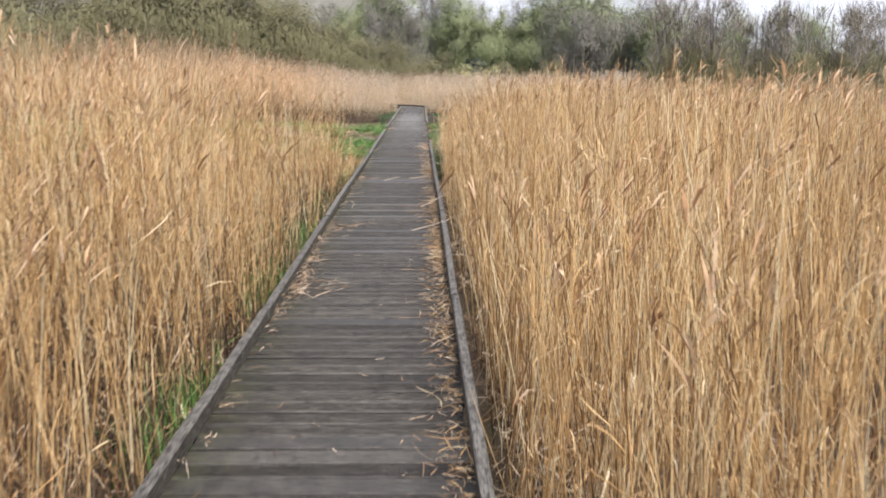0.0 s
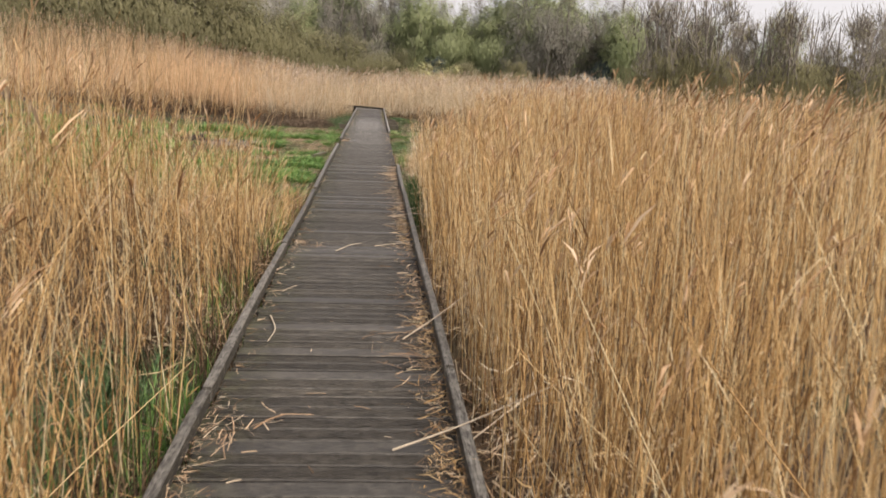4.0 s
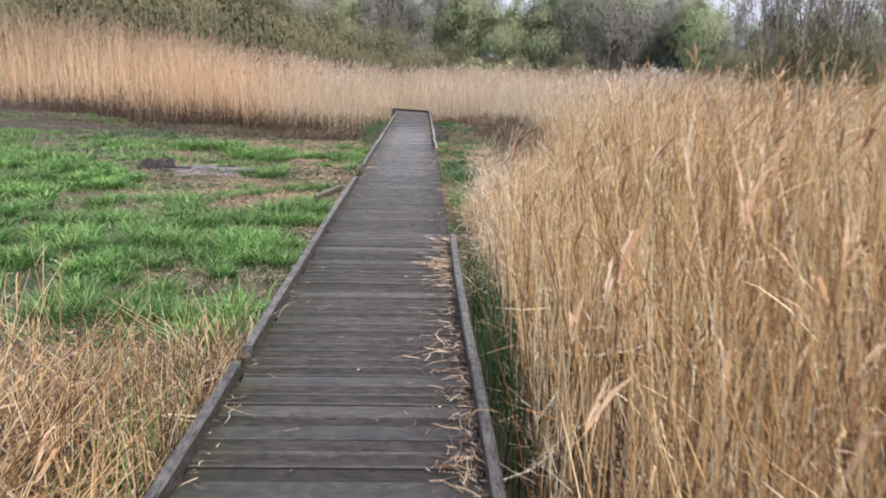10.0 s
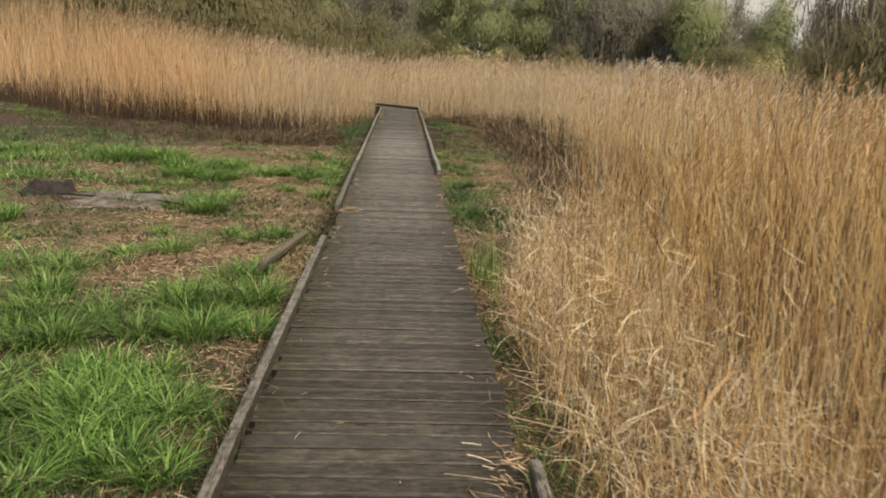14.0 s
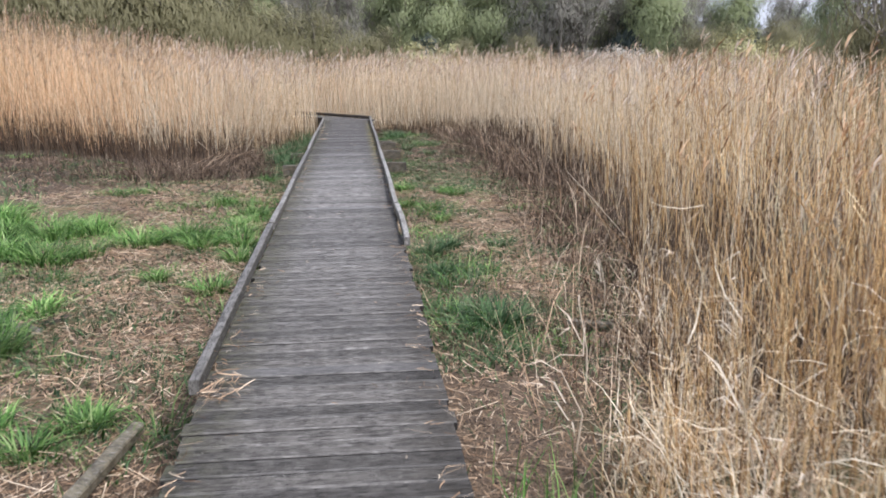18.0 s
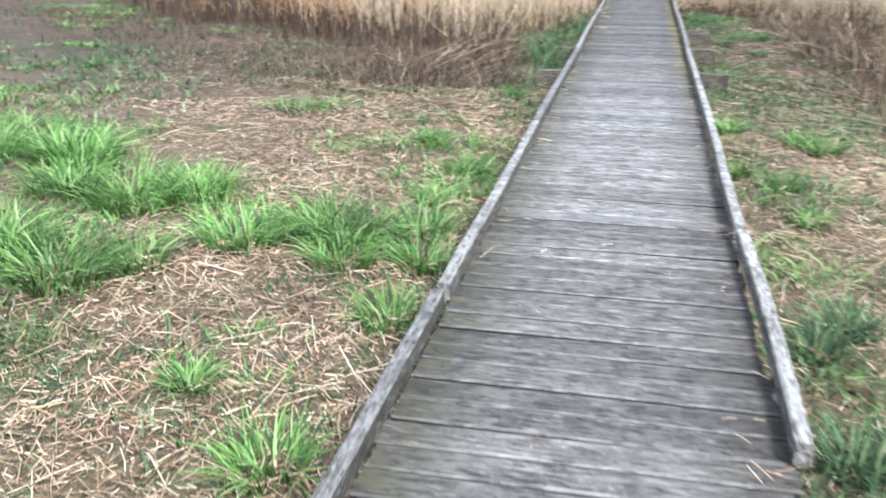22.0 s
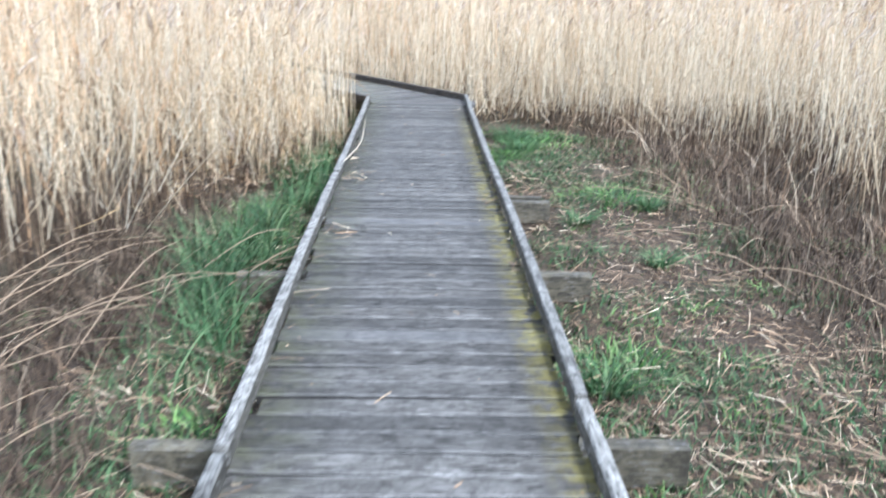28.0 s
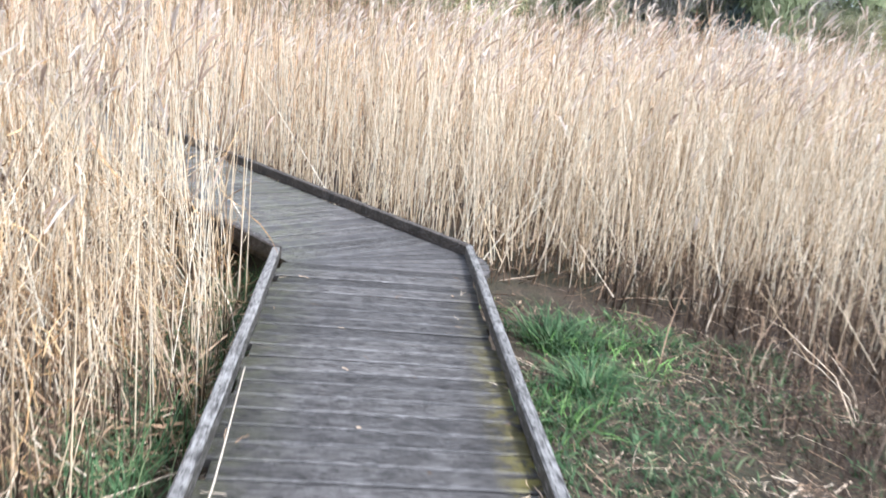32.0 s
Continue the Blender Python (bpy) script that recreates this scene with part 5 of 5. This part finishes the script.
def burnt_patch():
    """A low heap of ash and silt with a charred stump at its end."""
    soup = Soup([ash_mat])
    n, m = 40, 9
    a, q = np.meshgrid(np.linspace(0, 2 * np.pi, n, endpoint=False), np.linspace(0, 1, m))
    edge = 1 + 0.18 * np.sin(3 * a + 1) + 0.12 * np.sin(5 * a) + 0.06 * np.sin(11 * a)
    x, y = -3.6 + 1.15 * q * edge * np.cos(a), 28.5 + 0.6 * q * edge * np.sin(a)
    z = ground_z(x, y) + 0.13 * (1 - q ** 2) + 0.012 * field(x * 9, y * 9) - 0.02 * q
    i, j = np.meshgrid(np.arange(n), np.arange(m - 1))
    f = np.stack([j * n + i, j * n + (i + 1) % n, (j + 1) * n + (i + 1) % n, (j + 1) * n + i], -1).reshape(-1, 4)
    soup.add(np.stack([x, y, z], -1), f)
    rim = Soup([char_mat])
    rx, ry = -3.6 + 1.42 * q * edge * np.cos(a + 0.3), 28.5 + 0.78 * q * edge * np.sin(a + 0.3)
    rim.add(np.stack([rx, ry, ground_z(rx, ry) + 0.03 * (1 - q ** 3) - 0.012], -1), f)
    tagged(rim.done("burnt_soil"), "blackened burnt soil ringing an ash heap", "burnt ground")
    tagged(soup.done("ash_patch"), "low heap of pale grey ash and silt in the grass", "ash patch")
    stump = tagged(new("stump"), "charred black tree stump at the edge of an ash heap", "stump")
    bm = bmesh.new()
    r = random.Random(3)
    rings = []
    for zz, rad in ((-0.04, 0.46), (0.04, 0.38), (0.10, 0.33), (0.17, 0.29), (0.21, 0.21), (0.11, 0.08)):
        rings.append([bm.verts.new((rad * (1 + 0.25 * math.sin(3 * k + zz * 4) * 0.5 + r.uniform(-.12, .12)) * math.cos(k * 0.5236), rad * (1 + r.uniform(-.12, .12)) * math.sin(k * 0.5236), zz + r.uniform(-.03, .03) * (3.0 if zz > 0.15 else 1))) for k in range(12)])
    for b, c in zip(rings, rings[1:]):
        for k in range(12):
            bm.faces.new((b[k], b[(k + 1) % 12], c[(k + 1) % 12], c[k]))
    bm.faces.new(rings[-1])
    body = part("bole", bm, char_mat, stump)
    for k in range(3):
        bm = bmesh.new()
        bmesh.ops.create_cone(bm, segments=7, radius1=0.07, radius2=0.02, depth=0.5, cap_ends=True)
        ob = part("root", bm, char_mat, stump)
        ob.matrix_basis = pose(0.24 * math.cos(k * 2.1), 0.24 * math.sin(k * 2.1), 0.03, 0, 78, math.degrees(k * 2.1))
    stump.matrix_basis = pose(-4.85, 28.85, GROUND + 0.03)
    for k, (x, y, ln, turn) in enumerate(((-3.1, 28.25, 0.6, 70), (-4.3, 28.3, 0.55, 85), (-3.5, 28.75, 0.4, 140))):
        stick = timber("charred_branch", ln, 0.028, 0.026, char_mat, None, pose(x, y, ground_z(np.array(x), np.array(y)) + 0.08, 2, 0, turn), 60 + k)
        tagged(stick, "short charred black branch lying on the ash heap", "branch", "burnt branches on the ash")


burnt_patch()


# ---- trees and bushes ----
def woody(seed, h, spread, trunks, kind, leaves, leaf, bare_tips=0.0, low=0.15, cap=1.0, shoot=0.0034):
    """A tree or bush of unit build: tapered stems with limbs and twigs, and a crown of many small leaf clumps round the twigs."""
    r = np.random.default_rng(seed)
    limbs, tips = [], []
    for t in range(trunks):
        a = r.uniform(0, 6.28)
        base = np.array([math.cos(a), math.sin(a), 0]) * (0.05 * spread if trunks > 1 else 0)
        lean = np.array([math.cos(a), math.sin(a), 0]) * (spread * r.uniform(0.15, 0.5) if trunks > 1 else spread * 0.08)
        top = base + lean + np.array([0, 0, h * r.uniform(0.72, 0.95)])
        rad = 0.016 * h * (0.6 if trunks > 2 else 1.0)
        limbs.append((base, top, rad))
        for k in range(12 if trunks <= 2 else 4):
            f = r.uniform(low, 0.95)
            b = base + (top - base) * f
            ang = r.uniform(0, 6.28)
            ln = spread * (1.05 - 0.62 * f) * r.uniform(0.55, 1.0)
            tip = b + np.array([math.cos(ang) * ln, math.sin(ang) * ln, ln * r.uniform(0.25, 0.9) + (h * r.uniform(0.08, 0.2) if trunks <= 2 else 0)])
            limbs.append((b, tip, rad * 0.45 * (1.1 - f)))
            for q in range(6):
                g = r.uniform(0.35, 1.0)
                c = b + (tip - b) * g
                d = r.normal(0, 1, 3) * np.array([1, 1, 0.7])
                e = c + d / np.linalg.norm(d) * spread * r.uniform(0.14, 0.32) + np.array([0, 0, 0.05 * h])
                limbs.append((c, e, rad * 0.16))
                tips.append((c, e))
    n = len(limbs)
    p0, p1 = np.array([l[0] for l in limbs]), np.array([l[1] for l in limbs])
    mid = (p0 + p1) / 2 + r.normal(0, 0.03, (n, 3)) * np.linalg.norm(p1 - p0, axis=1)[:, None] + np.array([0, 0, -0.01])
    rad = np.array([l[2] for l in limbs])
    wood = Soup([bark_mat])
    big = rad > 0.2 * rad.max()
    wood.tubes(np.stack([p0, mid, p1], 1)[big], rad[big][:, None] * np.array([1.0, 0.75, 0.3]), 0, 4)
    fine = np.stack([p0, mid, p1], 1)[~big]
    wood.ribbons(fine, rad[~big][:, None] * np.array([2.0, 1.5, 0.6]), unit(r.uniform(0, np.pi, len(fine))))
    if bare_tips:
        k = int(len(tips) * bare_tips)
        pick = r.integers(0, len(tips), k)
        c = np.array([tips[i][0] for i in pick]) + r.normal(0, 0.05, (k, 3)) * spread
        d = r.normal(0, 0.5, (k, 3)) + np.array([0, 0, 0.9])
        ln = r.uniform(0.06, 0.2, k) * h
        e = c + d / np.linalg.norm(d, axis=1)[:, None] * ln[:, None]
        wood.ribbons(np.stack([c, (c + e) / 2 + r.normal(0, 0.012 * h, (k, 3)), e], 1), np.full((k, 1), shoot * h) * np.array([1, 0.8, 0.4]), unit(r.uniform(0, np.pi, k)))
    crown = Soup([CROWNS[kind]])
    # most of the foliage clothes overlapping lobes, the rest follows the twigs
    upright = trunks <= 2
    count = 30 if upright else 16
    ang = r.uniform(0, 6.28, count)
    if upright:
        mid_z = r.uniform(0.20, 0.86, count)
        out = np.sqrt(r.uniform(0.05, 1, count)) * 0.78 * np.sqrt(np.clip(1 - ((mid_z - 0.42) / 0.52) ** 2, 0.05, 1))
        half, wide = h * r.uniform(0.11, 0.2, count), spread * r.uniform(0.26, 0.42, count)
        tall = mid_z * h + half
    else:
        out = np.sqrt(r.uniform(0, 1, count)) * 0.8
        tall = h * (1 - 0.75 * out ** 2) * r.uniform(0.78, 1.0, count)
        half, wide = tall * r.uniform(0.34, 0.5, count), spread * r.uniform(0.26, 0.42, count)
    lobe = r.integers(0, count, leaves)
    way = r.normal(0, 1, (leaves, 3))
    way /= np.linalg.norm(way, axis=1)[:, None]
    size = np.stack([wide, wide, half], 1)[lobe] * (0.3 + 0.85 * r.random((leaves, 1)) ** 0.6)
    c = np.stack([np.cos(ang) * out * spread, np.sin(ang) * out * spread, (tall - half) * cap], 1)[lobe] + way * size * np.array([1, 1, cap]) + r.normal(0, 0.085, (leaves, 3)) * spread
    pick = r.integers(0, len(tips), leaves)
    t0, t1 = np.array([t[0] for t in tips]), np.array([t[1] for t in tips])
    twig = r.random(leaves) < (0.32 if cap == 1.0 else 0.06)
    c[twig] = (t0[pick] + (t1 - t0)[pick] * r.uniform(0, 1.15, (leaves, 1)) + r.normal(0, 0.06, (leaves, 3)) * spread)[twig]
    c[:, 2] = np.maximum(c[:, 2], 0.03 * h)
    # sprays stand outwards from the middle of the crown and point upwards
    face = (c - np.array([0, 0, 0.42 * h])) / np.array([spread, spread, 0.5 * h])
    face = face / (np.linalg.norm(face, axis=1)[:, None] + 1e-6) + r.normal(0, 0.2, (leaves, 3))
    face /= np.linalg.norm(face, axis=1)[:, None]
    up = np.array([0, 0, 1.0]) + face * 0.45 + r.normal(0, 0.42, (leaves, 3))
    v = np.cross(face, up)
    v /= np.linalg.norm(v, axis=1)[:, None] + 1e-6
    u = np.cross(v, face)
    s = leaf * r.uniform(0.5, 1.3, (leaves, 1))
    corners = np.stack([c - v * s * 0.34, c + v * s * 0.34 + u * s * 0.2, c + u * s * 3.6], 1)
    crown.add(corners, None, np.arange(leaves * 3).reshape(-1, 3))
    return wood, crown


def make_tree(name, label, category, group, *build):
    tree = tagged(new(name), label, category, group)
    wood, crown = woody(*build)
    for ob in (wood.done("trunk"), crown.done("crown")):
        ob.parent = tree
    return tree


TREES = {
    "willow": [make_tree("willow", "budding willow with a soft yellow-green crown", "tree", "trees behind the marsh", s, 12.0, 4.4, 2, "willow", 14000, 0.165, 1.2, 0.06) for s in (1, 2)],
    "ash": [make_tree("bare_tree", "tall leafless grey-brown tree", "tree", "trees behind the marsh", s, 13.0, 3.8, 2, "bare", 7500, 0.115, 3.0, 0.08) for s in (3, 4)],
    "thicket": [make_tree("thicket_bush", "rounded olive-brown thicket coming into bud", "bush", "bushes behind the marsh", s, 7.2, 4.8, 8, "thicket", 24000, 0.105, 1.5, 0.03) for s in (5, 6)],
    "pole": [make_tree("bare_willow", "thin upright leafless willow stems", "tree", "bare willows beside the reeds", s, 7.4, 2.4, 6, "thicket", 9500, 0.075, 4.0, 0.25, 0.6, 0.0045) for s in (7, 8)],
    "conifer": [make_tree("evergreen", "dark blue-green rounded evergreen bush", "bush", "evergreens behind the marsh", 9, 7.5, 3.2, 5, "conifer", 5200, 0.24, 0.0, 0.02)],
    "blossom": [make_tree("blackthorn", "low blackthorn bush white with blossom", "bush", "blossoming bushes", 10, 3.4, 2.6, 6, "blossom", 4200, 0.12, 0.5, 0.05)],
    "sallow": [make_tree("sallow_bush", "rounded pale yellow-green sallow bush", "bush", "bushes behind the marsh", 11, 4.0, 3.2, 7, "sallow", 4200, 0.15, 0.8, 0.03)],
}


def place_trees():
    r = random.Random(21)
    used = {}
    rows = []
    # kind, sideways, ahead, height factor
    rows += [("thicket", x, y, s) for x, y, s in ((-34, 76, 1.45), (-29, 80, 1.55), (-24.5, 82, 1.58), (-20, 83, 1.6), (-16, 84, 1.52), (-12.6, 85, 1.3), (-8.9, 86, 1.05), (-6, 87, 0.86), (-2.3, 88, 0.8), (1.5, 90, 0.66), (-40, 74, 1.3), (-46, 70, 1.3), (-26, 92, 1.5), (-18, 94, 1.5),
                                                  (30, 98, 0.62), (37, 94, 0.66), (43, 90, 0.7), (49, 86, 0.75), (16, 104, 0.6), (10, 102, 0.55), (56, 82, 0.8), (34, 104, 0.75), (40, 102, 0.78), (47, 98, 0.78))]
    # the skyline from one side to the other
    for bearing, far, tall, kind in ((24, 104, 12.5, "ash"), (20.5, 108, 13.5, "ash"), (17, 112, 14.0, "willow"), (5.5, 116, 12.6, "ash"), (3.4, 114, 13.4, "willow"), (1.3, 112, 14.2, "willow"), (-1.6, 120, 16.4, "ash"), (-3.6, 118, 13.3, "ash"), (-4.9, 122, 10.8, "ash"),
                                     (-6.2, 118, 13.0, "ash"), (-8.0, 116, 13.8, "willow"), (-9.6, 114, 13.2, "willow"), (-11.2, 116, 13.9, "willow"), (-13.0, 118, 12.6, "willow"), (-14.5, 116, 13.8, "ash"), (-15.8, 118, 10.6, "willow"), (-17.6, 122, 12.0, "ash"), (-19.6, 122, 11.0, "willow"),
                                     (-22, 120, 10.8, "ash"), (-24.5, 118, 10.4, "willow"), (-27, 116, 9.2, "ash"), (-30, 112, 9.6, "ash"), (-33.5, 108, 10, "willow"), (-37, 104, 10, "ash"), (28, 100, 12.5, "ash"), (32, 96, 12, "willow"), (36, 92, 12, "ash"), (8.5, 112, 11.5, "willow")):
        b = radians(bearing)
        rows.append((kind, -math.sin(b) * far, math.cos(b) * far, tall / (12.4 if kind == "willow" else 13.4)))
        if -16 < bearing < 7:
            b = radians(bearing - 0.9)
            rows.append(("ash" if kind == "willow" else "willow", -math.sin(b) * (far - 6), math.cos(b) * (far - 6), 0.82 * tall / 13))
    rows += [("pole", x, y, s) for x, y, s in ((12.2, 40.3, 0.94), (13.1, 41.0, 0.9), (14.0, 40.2, 0.98), (15.0, 41.2, 0.86), (16.9, 41.6, 0.82), (18.0, 41.0, 0.9), (19.4, 42.0, 0.86), (20.8, 41.4, 0.9), (23.4, 44.2, 0.92), (25.2, 45.0, 0.95), (27.5, 44.0, 0.95), (30.0, 44.6, 0.95))]
    rows += [("conifer", 28.2, 108, 0.95), ("conifer", 31.0, 111, 0.8), ("conifer", 41.0, 108, 0.62), ("conifer", 44.0, 110, 0.6), ("conifer", 7.0, 106, 0.6)]
    rows += [("blossom", x, y, s) for x, y, s in ((18.6, 88, 0.78), (20.4, 88.4, 0.84), (22.4, 89, 0.76), (41, 133, 1.3), (34.5, 100, 0.8))]
    rows += [("sallow", x, y, s) for x, y, s in ((4.8, 96, 0.85), (7.4, 98, 0.75), (31, 90, 0.95), (36, 94, 0.8), (24, 92, 0.6))]
    for i in range(12):
        rows.append((r.choice(("willow", "ash")), -64 + i * 11.0 + r.uniform(-1.5, 1.5), 128 + r.uniform(-3, 8), r.uniform(0.72, 0.9) if i < 8 else r.uniform(0.55, 0.68)))
    for kind, x, y, s in rows:
        proto = TREES[kind]
        i = used.get(kind, 0)
        used[kind] = i + 1
        m = pose(x, y, GROUND - 0.1, 0, 0, r.uniform(0, 360)) @ Matrix.Diagonal((s * r.uniform(0.9, 1.15), s * r.uniform(0.9, 1.15), s, 1))
        if i < len(proto):
            proto[i].matrix_basis = m
        else:
            base = proto[i % len(proto)]
            copy_thing(base, m @ Matrix.Diagonal((1 / base.scale.x, 1 / base.scale.y, 1 / base.scale.z, 1)))


place_trees()


def hill():
    """A low far ridge behind the trees on one side."""
    # the pale twig tone also paints haze onto the ridge
    soup = Soup([CROWNS["bare"]])
    n, m = 420, 14
    x, q = np.meshgrid(np.linspace(-330, 260, n), np.linspace(0, 1, m))
    ridge = table([(-330, 30), (-150, 39), (-90, 37.5), (-43, 36), (-27, 35), (-15, 31), (-5, 23), (40, 12), (260, 10)])
    woods = 1.1 * field(x * 0.9, q * 40) + 0.7 * field(x * 2.3 + 9, q * 90)
    z = ridge(x) * np.sin(q * np.pi / 2) - 1 + woods * np.clip(q * 4, 0, 1)
    y = 250 + 60 * q + 0 * x
    i, j = np.meshgrid(np.arange(n - 1), np.arange(m - 1))
    a = (j * n + i).ravel()
    soup.add(np.stack([x, y, z], -1), np.stack([a, a + 1, a + n + 1, a + n], -1))
    return tagged(soup.done("backdrop"), "low wooded hill far behind the marsh", "hill", kind="structure")


hill()
